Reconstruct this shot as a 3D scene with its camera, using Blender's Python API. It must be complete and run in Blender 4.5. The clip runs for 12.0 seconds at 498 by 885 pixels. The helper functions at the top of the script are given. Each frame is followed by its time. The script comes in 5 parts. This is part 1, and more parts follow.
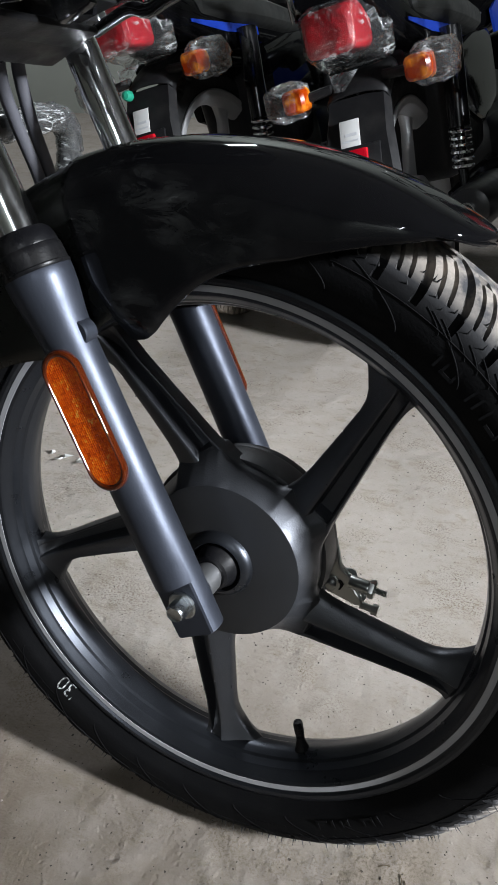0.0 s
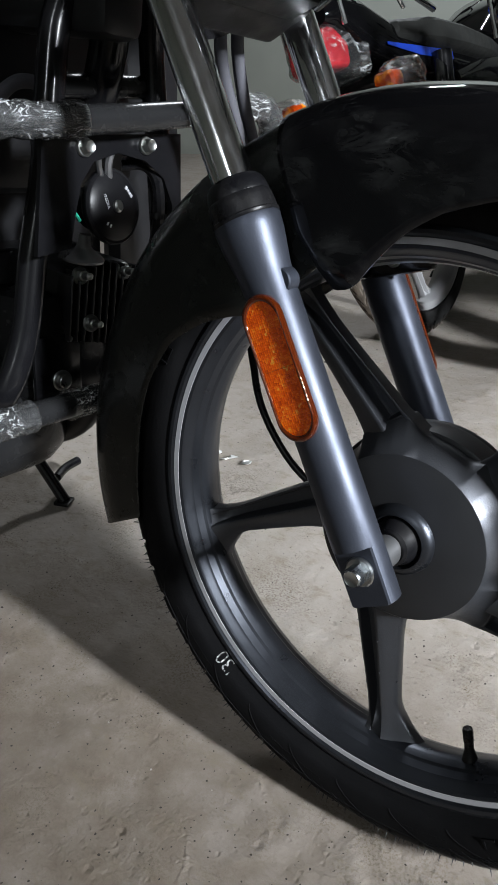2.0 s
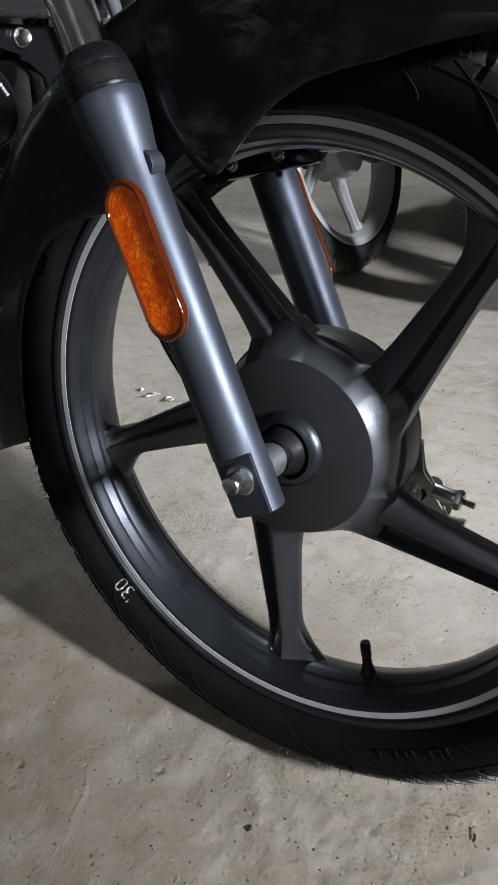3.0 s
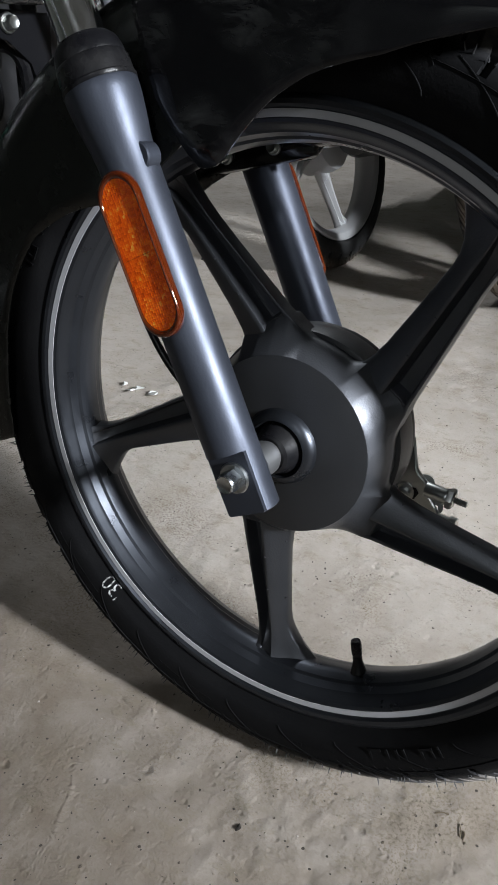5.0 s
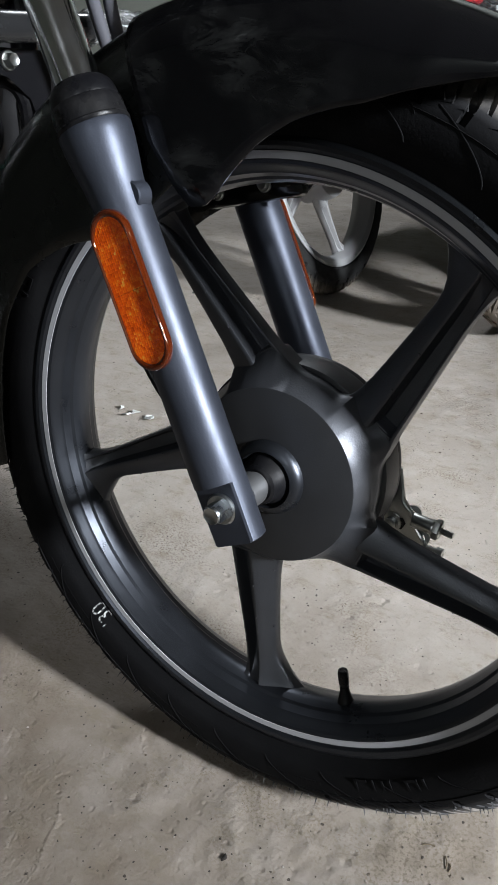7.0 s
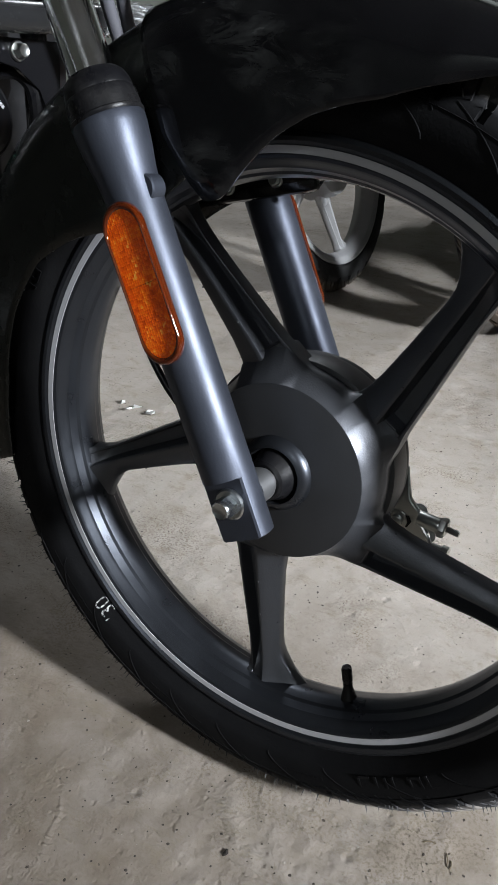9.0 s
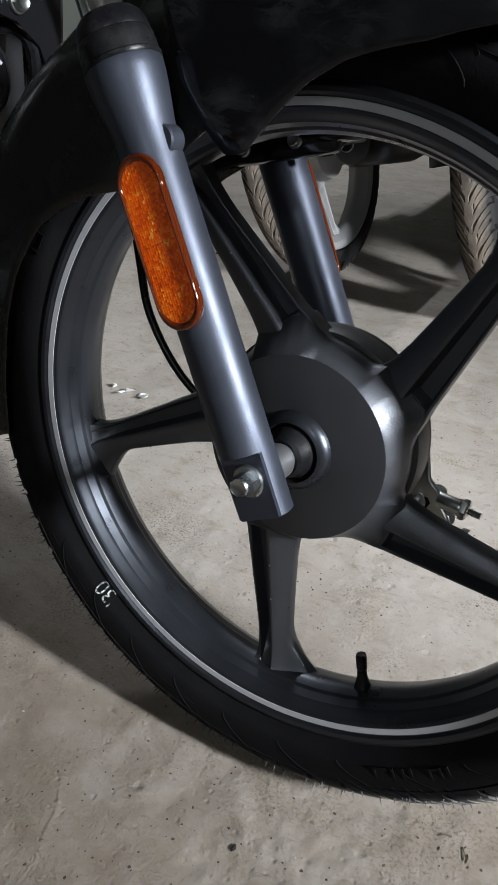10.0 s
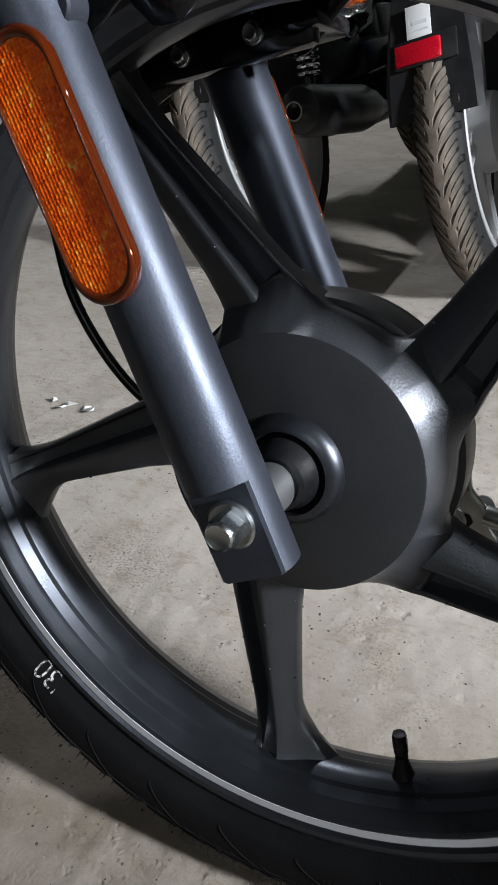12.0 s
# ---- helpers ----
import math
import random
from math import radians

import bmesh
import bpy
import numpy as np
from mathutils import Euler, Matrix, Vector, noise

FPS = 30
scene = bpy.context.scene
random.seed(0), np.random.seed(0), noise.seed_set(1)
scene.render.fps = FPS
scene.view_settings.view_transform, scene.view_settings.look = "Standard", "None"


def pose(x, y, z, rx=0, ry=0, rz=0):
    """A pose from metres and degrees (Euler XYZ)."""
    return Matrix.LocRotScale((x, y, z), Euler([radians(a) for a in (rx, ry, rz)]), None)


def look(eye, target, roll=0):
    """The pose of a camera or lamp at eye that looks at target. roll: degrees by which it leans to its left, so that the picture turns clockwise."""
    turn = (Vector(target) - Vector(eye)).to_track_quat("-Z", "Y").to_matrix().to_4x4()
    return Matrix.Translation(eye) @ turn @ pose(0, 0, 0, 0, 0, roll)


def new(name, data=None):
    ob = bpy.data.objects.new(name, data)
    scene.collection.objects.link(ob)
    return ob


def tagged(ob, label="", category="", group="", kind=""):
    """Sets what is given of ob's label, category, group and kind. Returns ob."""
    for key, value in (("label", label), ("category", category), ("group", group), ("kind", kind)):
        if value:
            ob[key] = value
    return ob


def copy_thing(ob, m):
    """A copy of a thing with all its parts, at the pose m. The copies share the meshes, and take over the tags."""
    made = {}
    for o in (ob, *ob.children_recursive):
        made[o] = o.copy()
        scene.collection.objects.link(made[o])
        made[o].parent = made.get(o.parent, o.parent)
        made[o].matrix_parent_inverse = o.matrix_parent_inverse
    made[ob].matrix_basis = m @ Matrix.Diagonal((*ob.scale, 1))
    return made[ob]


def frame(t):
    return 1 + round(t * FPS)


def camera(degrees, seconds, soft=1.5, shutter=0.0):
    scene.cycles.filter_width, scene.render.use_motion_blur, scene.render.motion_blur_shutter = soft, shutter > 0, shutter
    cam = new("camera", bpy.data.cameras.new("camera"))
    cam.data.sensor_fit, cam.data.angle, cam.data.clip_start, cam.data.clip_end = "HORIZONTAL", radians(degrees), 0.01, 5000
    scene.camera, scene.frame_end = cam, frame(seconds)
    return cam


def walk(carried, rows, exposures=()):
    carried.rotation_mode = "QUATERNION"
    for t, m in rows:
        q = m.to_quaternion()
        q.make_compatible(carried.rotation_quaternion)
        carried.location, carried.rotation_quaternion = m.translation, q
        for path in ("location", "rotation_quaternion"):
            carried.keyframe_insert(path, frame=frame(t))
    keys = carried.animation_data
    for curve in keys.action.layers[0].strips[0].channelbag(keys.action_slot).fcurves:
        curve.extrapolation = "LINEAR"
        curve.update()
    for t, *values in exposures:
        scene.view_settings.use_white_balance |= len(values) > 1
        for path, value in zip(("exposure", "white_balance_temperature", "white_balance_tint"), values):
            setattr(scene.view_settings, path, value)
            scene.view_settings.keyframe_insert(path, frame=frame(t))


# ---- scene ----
# ---------------------------------------------------------------- camera and walk
cam = camera(37.34, 12.0)
PATH = [
    (0.0, 0.2169, -0.4031, 0.6958, 57.95, 1.62, 23.88),
    (0.2, 0.2248, -0.4116, 0.7186, 60.78, 1.66, 25.53),
    (0.3, 0.2307, -0.4062, 0.7206, 61.21, 1.78, 26.35),
    (0.5, 0.2399, -0.4013, 0.6953, 61.88, 1.58, 28.24),
    (0.7, 0.2402, -0.4137, 0.6719, 62.67, 1.73, 30.10),
    (1.0, 0.2270, -0.4270, 0.6757, 63.78, 2.16, 32.25),
    (1.2, 0.2198, -0.4302, 0.6586, 63.46, 2.30, 34.11),
    (1.5, 0.1976, -0.4337, 0.6406, 62.76, 2.93, 35.17),
    (1.7, 0.2010, -0.4330, 0.6367, 62.28, 3.07, 35.75),
    (2.0, 0.1993, -0.4352, 0.6356, 62.00, 3.35, 36.23),
    (2.2, 0.1991, -0.4340, 0.6281, 61.80, 3.24, 36.35),
    (2.5, 0.1968, -0.4217, 0.6030, 60.32, 3.19, 35.13),
    (2.7, 0.2157, -0.4079, 0.5903, 59.30, 2.96, 34.52),
    (3.0, 0.2378, -0.3982, 0.5864, 58.46, 2.77, 32.64),
    (5.0, 0.2244, -0.3984, 0.5861, 57.90, 1.55, 31.33),
    (5.5, 0.2333, -0.3927, 0.5853, 58.27, 1.89, 31.23),
    (6.0, 0.2373, -0.3931, 0.5903, 58.79, 1.93, 31.33),
    (6.5, 0.2345, -0.3943, 0.5944, 59.21, 1.57, 31.48),
    (8.5, 0.2323, -0.4002, 0.5990, 59.56, 0.23, 31.72),
    (9.0, 0.2253, -0.4008, 0.5955, 59.23, 0.26, 31.70),
    (9.5, 0.2160, -0.4006, 0.5908, 58.74, 0.14, 31.74),
    (9.7, 0.2105, -0.3982, 0.5861, 58.20, -0.11, 31.71),
    (10.0, 0.1942, -0.3985, 0.5699, 58.69, -0.93, 30.61),
    (10.2, 0.1764, -0.3952, 0.5977, 58.91, -1.20, 29.80),
    (10.3, 0.1689, -0.3975, 0.6151, 59.42, -1.11, 29.56),
    (10.5, 0.1517, -0.3998, 0.6252, 59.64, -1.26, 27.88),
    (10.7, 0.1588, -0.3838, 0.6189, 59.77, -0.88, 26.71),
    (11.0, 0.1512, -0.3453, 0.5831, 60.49, -0.19, 26.12),
    (11.2, 0.1438, -0.3203, 0.5693, 60.71, 0.74, 26.51),
    (11.5, 0.1234, -0.3014, 0.5500, 60.58, 0.85, 25.81),
    (11.7, 0.1250, -0.2854, 0.5249, 59.66, 1.62, 26.18),
    (12.0, 0.1196, -0.2832, 0.4974, 58.81, 1.71, 25.47),
]
walk(cam, [(t, pose(x, y, z, rx, ry, rz)) for t, x, y, z, rx, ry, rz in PATH], exposures=[(0.0, 0.0), (1.0, 0.0), (2.0, 0.08), (10.0, 0.08), (11.2, 0.0), (12.0, 0.0)])

# ---------------------------------------------------------------- world and lamps
world = bpy.data.worlds.new("world")
scene.world = world
world.use_nodes = True
world.node_tree.nodes["Background"].inputs[0].default_value = (0.5, 0.52, 0.55, 1)
world.node_tree.nodes["Background"].inputs[1].default_value = 0.012


def area_lamp(name, at, target, size_x, size_y, watts, colour):
    data = bpy.data.lights.new(name, "AREA")
    data.shape, data.size, data.size_y = "RECTANGLE", size_x, size_y
    data.energy, data.color = watts, colour
    ob = new(name, data)
    ob.matrix_world = look(at, target)
    return ob


COOL = (0.87, 0.922, 0.985)
# Unseen key set by the shadows' direction; its narrow spread dims the near floor.
area_lamp("side_key_light", (2.75, -0.22, 1.55), (0.0, 0.45, 0.20), 0.22, 0.36, 31, COOL).data.spread = math.radians(55)
# Unseen fill, added to brighten the chrome and parts facing the camera.
area_lamp("tube_and_fill_light", (1.3, -3.7, 2.95), (1.3, -3.7, 0.0), 0.06, 1.2, 36, COOL)
# Ceiling tube, placed from its mirror image on the fender crown.
area_lamp("tube_and_fill_light", (-1.45, 2.8, 2.75), (-1.45, 2.8, 0.0), 0.06, 1.2, 50, COOL)

# ---------------------------------------------------------------- materials


def mat(name, colour, rough=0.5, metal=0.0, coat=0.0, spec=0.5):
    m = bpy.data.materials.new(name)
    m.use_nodes = True
    b = m.node_tree.nodes["Principled BSDF"]
    b.inputs["Base Color"].default_value = (*colour, 1)
    b.inputs["Roughness"].default_value = rough
    b.inputs["Metallic"].default_value = metal
    b.inputs["Coat Weight"].default_value = coat
    b.inputs["Coat Roughness"].default_value = 0.05
    b.inputs["Specular IOR Level"].default_value = spec
    return m


class Nodes:
    """Short hand for wiring a node material."""

    def __init__(self, m):
        self.t = m.node_tree
        self.b = m.node_tree.nodes["Principled BSDF"]
        self.pos = self.t.nodes.new("ShaderNodeTexCoord").outputs["Object"]

    def link(self, a, b):
        self.t.links.new(a, b)

    def noise(self, scale, detail=4, rough=0.55, vec=None, stretch=None, distort=0.0):
        n = self.t.nodes.new("ShaderNodeTexNoise")
        n.inputs["Scale"].default_value = scale
        n.inputs["Detail"].default_value = detail
        n.inputs["Roughness"].default_value = rough
        n.inputs["Distortion"].default_value = distort
        v = vec or self.pos
        if stretch:
            s = self.t.nodes.new("ShaderNodeMapping")
            s.inputs["Scale"].default_value = stretch
            self.link(v, s.inputs["Vector"])
            v = s.outputs["Vector"]
        self.link(v, n.inputs["Vector"])
        return n.outputs["Fac"]

    def voronoi(self, scale, feature="F1", vec=None):
        n = self.t.nodes.new("ShaderNodeTexVoronoi")
        n.feature = feature
        n.inputs["Scale"].default_value = scale
        self.link(vec or self.pos, n.inputs["Vector"])
        return n.outputs["Distance"]

    def ramp(self, fac, stops):
        n = self.t.nodes.new("ShaderNodeValToRGB")
        e = n.color_ramp.elements
        while len(e) < len(stops):
            e.new(0.5)
        for k, (p, c) in enumerate(stops):
            e[k].position = p
            e[k].color = (*c, 1) if len(c) == 3 else c
        self.link(fac, n.inputs["Fac"])
        return n.outputs["Color"]

    def grey(self, fac, p0, v0, p1, v1):
        n = self.t.nodes.new("ShaderNodeMapRange")
        n.inputs["From Min"].default_value, n.inputs["From Max"].default_value = p0, p1
        n.inputs["To Min"].default_value, n.inputs["To Max"].default_value = v0, v1
        self.link(fac, n.inputs["Value"])
        return n.outputs["Result"]

    def mix(self, fac, a, b, mode="MIX"):
        n = self.t.nodes.new("ShaderNodeMix")
        n.data_type, n.blend_type = "RGBA", mode
        for sock, val in ((n.inputs[0], fac), (n.inputs[6], a), (n.inputs[7], b)):
            if isinstance(val, (int, float)):
                sock.default_value = val
            elif isinstance(val, tuple):
                sock.default_value = (*val, 1)
            else:
                self.link(val, sock)
        return n.outputs[2]

    def math(self, op, a, b=0.0):
        n = self.t.nodes.new("ShaderNodeMath")
        n.operation = op
        for sock, val in ((n.inputs[0], a), (n.inputs[1], b)):
            if isinstance(val, (int, float)):
                sock.default_value = val
            else:
                self.link(val, sock)
        return n.outputs[0]

    def bump(self, height, distance, strength=1.0, chain=None):
        n = self.t.nodes.new("ShaderNodeBump")
        n.inputs["Distance"].default_value = distance
        n.inputs["Strength"].default_value = strength
        self.link(height, n.inputs["Height"])
        if chain:
            self.link(chain, n.inputs["Normal"])
        return n.outputs["Normal"]

    def set(self, name, value):
        self.link(value, self.b.inputs[name])


def concrete():
    m = mat("concrete", (0.34, 0.31, 0.28), 0.8, 0.0, 0.0, 0.3)
    n = Nodes(m)
    big = n.noise(1.8, 4, 0.6)
    patch = n.noise(7.5, 6, 0.7, distort=0.2)
    mid = n.noise(24, 7, 0.68, distort=0.1)
    fine = n.noise(110, 6, 0.74)
    grit = n.noise(520, 3, 0.6)
    base = n.ramp(big, [(0.3, (0.284, 0.250, 0.216)), (0.7, (0.344, 0.308, 0.274))])
    base = n.mix(n.grey(patch, 0.50, 0.0, 0.70, 0.45), base, (0.215, 0.182, 0.138))
    base = n.mix(n.grey(mid, 0.50, 0.0, 0.68, 0.45), base, (0.380, 0.348, 0.312))
    base = n.mix(n.grey(fine, 0.56, 0.0, 0.72, 0.22), base, (0.22, 0.175, 0.145))
    base = n.mix(n.grey(grit, 0.58, 0.0, 0.72, 0.3), base, (0.13, 0.11, 0.095))
    base = n.mix(n.grey(n.noise(150, 4, 0.6), 0.62, 0.0, 0.74, 0.25), base, (0.50, 0.455, 0.42))
    # olive-brown dirt trodden into the nearer part, ragged-edged, darkened to paint weaker light there
    fxyz = n.t.nodes.new("ShaderNodeSeparateXYZ")
    n.link(n.pos, fxyz.inputs[0])
    ex = n.math("MULTIPLY", n.math("ADD", fxyz.outputs[0], 0.10), 0.58)
    ey = n.math("MULTIPLY", n.math("ADD", fxyz.outputs[1], 0.95), 1.06)
    away = n.math("SQRT", n.math("ADD", n.math("MULTIPLY", ex, ex), n.math("MULTIPLY", ey, ey)))
    ragged = n.math("ADD", away, n.math("MULTIPLY", n.math("SUBTRACT", n.noise(3.2, 6, 0.7), 0.5), 0.75))
    dirt = n.math("MULTIPLY", n.grey(ragged, 1.24, 0.0, 0.86, 0.9), n.grey(mid, 0.35, 1.0, 0.65, 0.6))
    base = n.mix(dirt, base, (0.138, 0.108, 0.078))
    # pits in three sizes, coloured near-black as well as sunk by the bump
    warp = n.t.nodes.new("ShaderNodeMix")
    warp.data_type = "VECTOR"
    warp.inputs[0].default_value = 0.0035
    wn = n.t.nodes.new("ShaderNodeTexNoise")
    wn.inputs["Scale"].default_value = 160
    wn.inputs["Detail"].default_value = 4
    n.link(n.pos, wn.inputs["Vector"])
    n.link(n.pos, warp.inputs[4])
    n.link(wn.outputs["Color"], warp.inputs[5])
    pits = None
    for scale, share_of, small, large in ((22, 0.955, 0.02, 0.075), (60, 0.78, 0.012, 0.080), (130, 0.86, 0.03, 0.12)):
        vo = n.t.nodes.new("ShaderNodeTexVoronoi")
        vo.voronoi_dimensions = "2D"
        vo.inputs["Scale"].default_value = scale
        n.link(warp.outputs[1], vo.inputs["Vector"])
        sc = n.t.nodes.new("ShaderNodeSeparateColor")
        n.link(vo.outputs["Color"], sc.inputs[0])
        some = n.grey(sc.outputs[0], share_of, 0.0, share_of + 0.02, 1.0)
        size = n.grey(sc.outputs[1], 0.0, small, 1.0, large)
        pit = n.math("MULTIPLY", some, n.math("LESS_THAN", n.math("ADD", vo.outputs["Distance"], n.math("MULTIPLY", fine, 0.12)), n.math("ADD", size, 0.060)))
        pits = pit if pits is None else n.math("MAXIMUM", pits, pit)
    base = n.mix(n.math("MULTIPLY", pits, 0.92), base, (0.026, 0.021, 0.017))
    # sandy brown streaks
    sand = n.grey(n.noise(26, 8, 0.80, stretch=(0.8, 1.5, 1.0), distort=0.3), 0.53, 0.0, 0.63, 0.55)
    base = n.mix(sand, base, (0.192, 0.158, 0.114))
    base = n.mix(n.math("MULTIPLY", n.grey(n.noise(9, 5, 0.65), 0.48, 0.0, 0.62, 1.0), n.grey(n.noise(330, 3, 0.7), 0.50, 0.0, 0.58, 0.75)), base, (0.138, 0.110, 0.078))
    n.set("Base Color", base)
    n.set("Roughness", n.grey(mid, 0.3, 0.68, 0.7, 0.9))
    trowel = n.noise(8, 6, 0.62, stretch=(1.0, 1.6, 1.0), distort=0.3)
    h = n.bump(trowel, 0.010, 0.5)
    rough_bits = n.math("MAXIMUM", n.grey(n.noise(5, 4, 0.6), 0.42, 0.20, 0.64, 1.0), dirt)
    h = n.bump(n.math("MULTIPLY", n.noise(48, 4, 0.5), rough_bits), 0.0050, 1.0, h)
    h = n.bump(n.math("MULTIPLY", fine, rough_bits), 0.0017, 0.8, h)
    h = n.bump(n.math("MULTIPLY", grit, rough_bits), 0.0006, 0.6, h)
    # shallow dimples and blisters
    for scale, share_of, up in ((44, 0.91, -1.0), (85, 0.80, -1.0), (120, 0.85, 1.0)):
        vo = n.t.nodes.new("ShaderNodeTexVoronoi")
        vo.voronoi_dimensions = "2D"
        vo.inputs["Scale"].default_value = scale
        n.link(warp.outputs[1], vo.inputs["Vector"])
        sc = n.t.nodes.new("ShaderNodeSeparateColor")
        n.link(vo.outputs["Color"], sc.inputs[0])
        mound = n.math("MULTIPLY", n.grey(sc.outputs[0], share_of, 0.0, share_of + 0.05, up), n.grey(n.math("ADD", vo.outputs["Distance"], n.math("MULTIPLY", fine, 0.08)), 0.07, 1.0, 0.26, 0.0))
        h = n.bump(mound, 0.066 / scale, 0.75, h)
    h = n.bump(n.math("MULTIPLY", pits, -1.0), 0.0024, 1.0, n.bump(sand, 0.0010, 0.5, h))
    n.set("Normal", h)
    return m


def wall_paint(name, colour):
    m = mat(name, colour, 0.75)
    n = Nodes(m)
    big = n.noise(1.3, 4, 0.6)
    n.set("Base Color", n.mix(n.grey(big, 0.3, 0.0, 0.75, 0.5), colour, tuple(c * 0.72 for c in colour)))
    n.set("Normal", n.bump(n.noise(60, 4), 0.002, 0.3))
    return m


def satin_paint(name, colour, rough, metal, grain=0.12, flake=0.0):
    m = mat(name, colour, rough, metal)
    n = Nodes(m)
    big = n.noise(9, 4, 0.6)
    fine = n.noise(700, 2, 0.5)
    paint = n.mix(n.grey(big, 0.35, 0.0, 0.75, 0.3), colour, tuple(c * 1.35 + 0.006 for c in colour))
    if flake:
        glitter = n.noise(2600, 2, 0.6)
        paint = n.mix(n.grey(glitter, 0.50, 0.0, 0.70, flake), paint, tuple(min(1.0, c * 4.5) for c in colour))
        paint = n.mix(n.grey(glitter, 0.48, 0.0, 0.32, flake), paint, tuple(c * 0.3 for c in colour))
    n.set("Base Color", paint)
    n.set("Roughness", n.grey(n.noise(35, 4, 0.6), 0.3, rough - 0.05, 0.75, rough + 0.09))
    n.set("Normal", n.bump(fine, 0.0002, grain))
    return m


def gloss_black(name="gloss_black", rubs=()):
    """Glossy black paint; rubs: dusty hand-rubbed places as (x, y, z, radius, amount)."""
    m = mat(name, (0.004, 0.004, 0.005), 0.12, 0.0, 0.05, 0.26)
    n = Nodes(m)
    smear = n.noise(26, 6, 0.7, stretch=(1.0, 1.0, 2.4), distort=1.2)
    streak = n.noise(240, 3, 0.6, stretch=(0.25, 1.0, 1.0))
    d = n.math("MULTIPLY", n.grey(n.noise(7, 5, 0.6), 0.58, 0.0, 0.80, 0.10), n.grey(streak, 0.3, 0.4, 0.7, 1.0))
    for x, y, z, radius, amount in rubs:
        away = n.t.nodes.new("ShaderNodeVectorMath")
        away.operation = "DISTANCE"
        n.link(n.pos, away.inputs[0])
        away.inputs[1].default_value = (x, y, z)
        near = n.grey(away.outputs["Value"], radius, 0.0, radius * 0.25, amount)
        d = n.math("MAXIMUM", d, n.math("MULTIPLY", near, n.math("MULTIPLY", n.grey(smear, 0.40, 0.0, 0.68, 1.0), n.grey(streak, 0.3, 0.45, 0.7, 1.0))))
    n.set("Base Color", n.mix(d, (0.0035, 0.0035, 0.004), (0.16, 0.165, 0.16)))
    n.set("Roughness", n.grey(d, 0.0, 0.055, 0.3, 0.5))
    n.set("Normal", n.bump(n.noise(26, 3), 0.0004, 0.3))
    return m


def rubber(name, colour, rough=0.72):
    m = mat(name, colour, rough, 0.0, 0.0, 0.2)
    n = Nodes(m)
    dusty = n.noise(22, 5, 0.65)
    n.set("Base Color", n.mix(n.grey(dusty, 0.45, 0.0, 0.8, 0.35), colour, (0.05, 0.048, 0.045)))
    n.set("Roughness", n.grey(n.noise(60, 4), 0.3, rough - 0.12, 0.7, rough + 0.1))
    n.set("Normal", n.bump(n.noise(420, 3), 0.0004, 0.5))
    return m


def wrap_film(name, body, shine, scale=45, lines=0.55, width=0.018, few=0.48):
    """Clear crumpled film: see-through, glossy; white crease lines also paint its glints."""
    m = bpy.data.materials.new(name)
    m.use_nodes = True
    t = m.node_tree
    n = Nodes(m)
    t.nodes.remove(n.b)
    c1 = n.noise(scale, 4, 0.6, stretch=(1.0, 0.4, 1.6), distort=1.5)
    c2 = n.voronoi(70, "DISTANCE_TO_EDGE")
    h = n.bump(c2, 0.004, 0.8, n.bump(c1, 0.008, 1.0))
    crease_glint = n.grey(n.math("ABSOLUTE", n.math("SUBTRACT", c1, 0.5)), 0.0, 1.0, width, 0.0)
    crease_glint = n.math("MULTIPLY", crease_glint, n.grey(n.noise(22, 3), few, 0.0, few + 0.14, 1.0))
    clear = t.nodes.new("ShaderNodeBsdfTransparent")
    clear.inputs[0].default_value = (0.95, 0.96, 0.96, 1)
    milky = t.nodes.new("ShaderNodeBsdfDiffuse")
    milky.inputs[0].default_value = (0.85, 0.87, 0.88, 1)
    n.link(h, milky.inputs["Normal"])
    gloss = t.nodes.new("ShaderNodeBsdfGlossy")
    gloss.inputs["Roughness"].default_value = 0.09
    n.link(h, gloss.inputs["Normal"])
    lw = t.nodes.new("ShaderNodeLayerWeight")
    lw.inputs["Blend"].default_value = 0.25
    n.link(h, lw.inputs["Normal"])
    a = t.nodes.new("ShaderNodeMixShader")
    n.link(n.grey(crease_glint, 0.0, body, 1.0, lines), a.inputs[0])
    n.link(clear.outputs[0], a.inputs[1])
    n.link(milky.outputs[0], a.inputs[2])
    b = t.nodes.new("ShaderNodeMixShader")
    n.link(n.grey(lw.outputs["Fresnel"], 0.0, shine, 1.0, 0.75), b.inputs[0])
    n.link(a.outputs[0], b.inputs[1])
    n.link(gloss.outputs[0], b.inputs[2])
    n.link(b.outputs[0], t.nodes["Material Output"].inputs["Surface"])
    return m


CONCRETE = concrete()
WALL = wall_paint("grey_wall_paint", (0.53, 0.56, 0.51))
CEIL = wall_paint("ceiling_paint", (0.44, 0.44, 0.43))
FORK = satin_paint("grey_fork_paint", (0.052, 0.058, 0.075), 0.43, 0.72, 0.28, 0.20)
RIM = satin_paint("dark_grey_rim_paint", (0.050, 0.054, 0.063), 0.31, 0.88, 0.20, 0.14)
WHEELCAST = satin_paint("dark_grey_cast_wheel_paint", (0.072, 0.075, 0.084), 0.41, 0.74, 0.75, 0.18)
WHEELCAST.node_tree.nodes["Principled BSDF"].inputs["Specular IOR Level"].default_value = 0.6
HUB = satin_paint("matt_black_hub_paint", (0.036, 0.037, 0.040), 0.44, 0.5, 0.4, 0.10)
STRIPE = satin_paint("pale_grey_rim_stripe", (0.33, 0.33, 0.345), 0.34, 0.0)
RUBBER = rubber("tyre_rubber", (0.011, 0.011, 0.0115), 0.66)
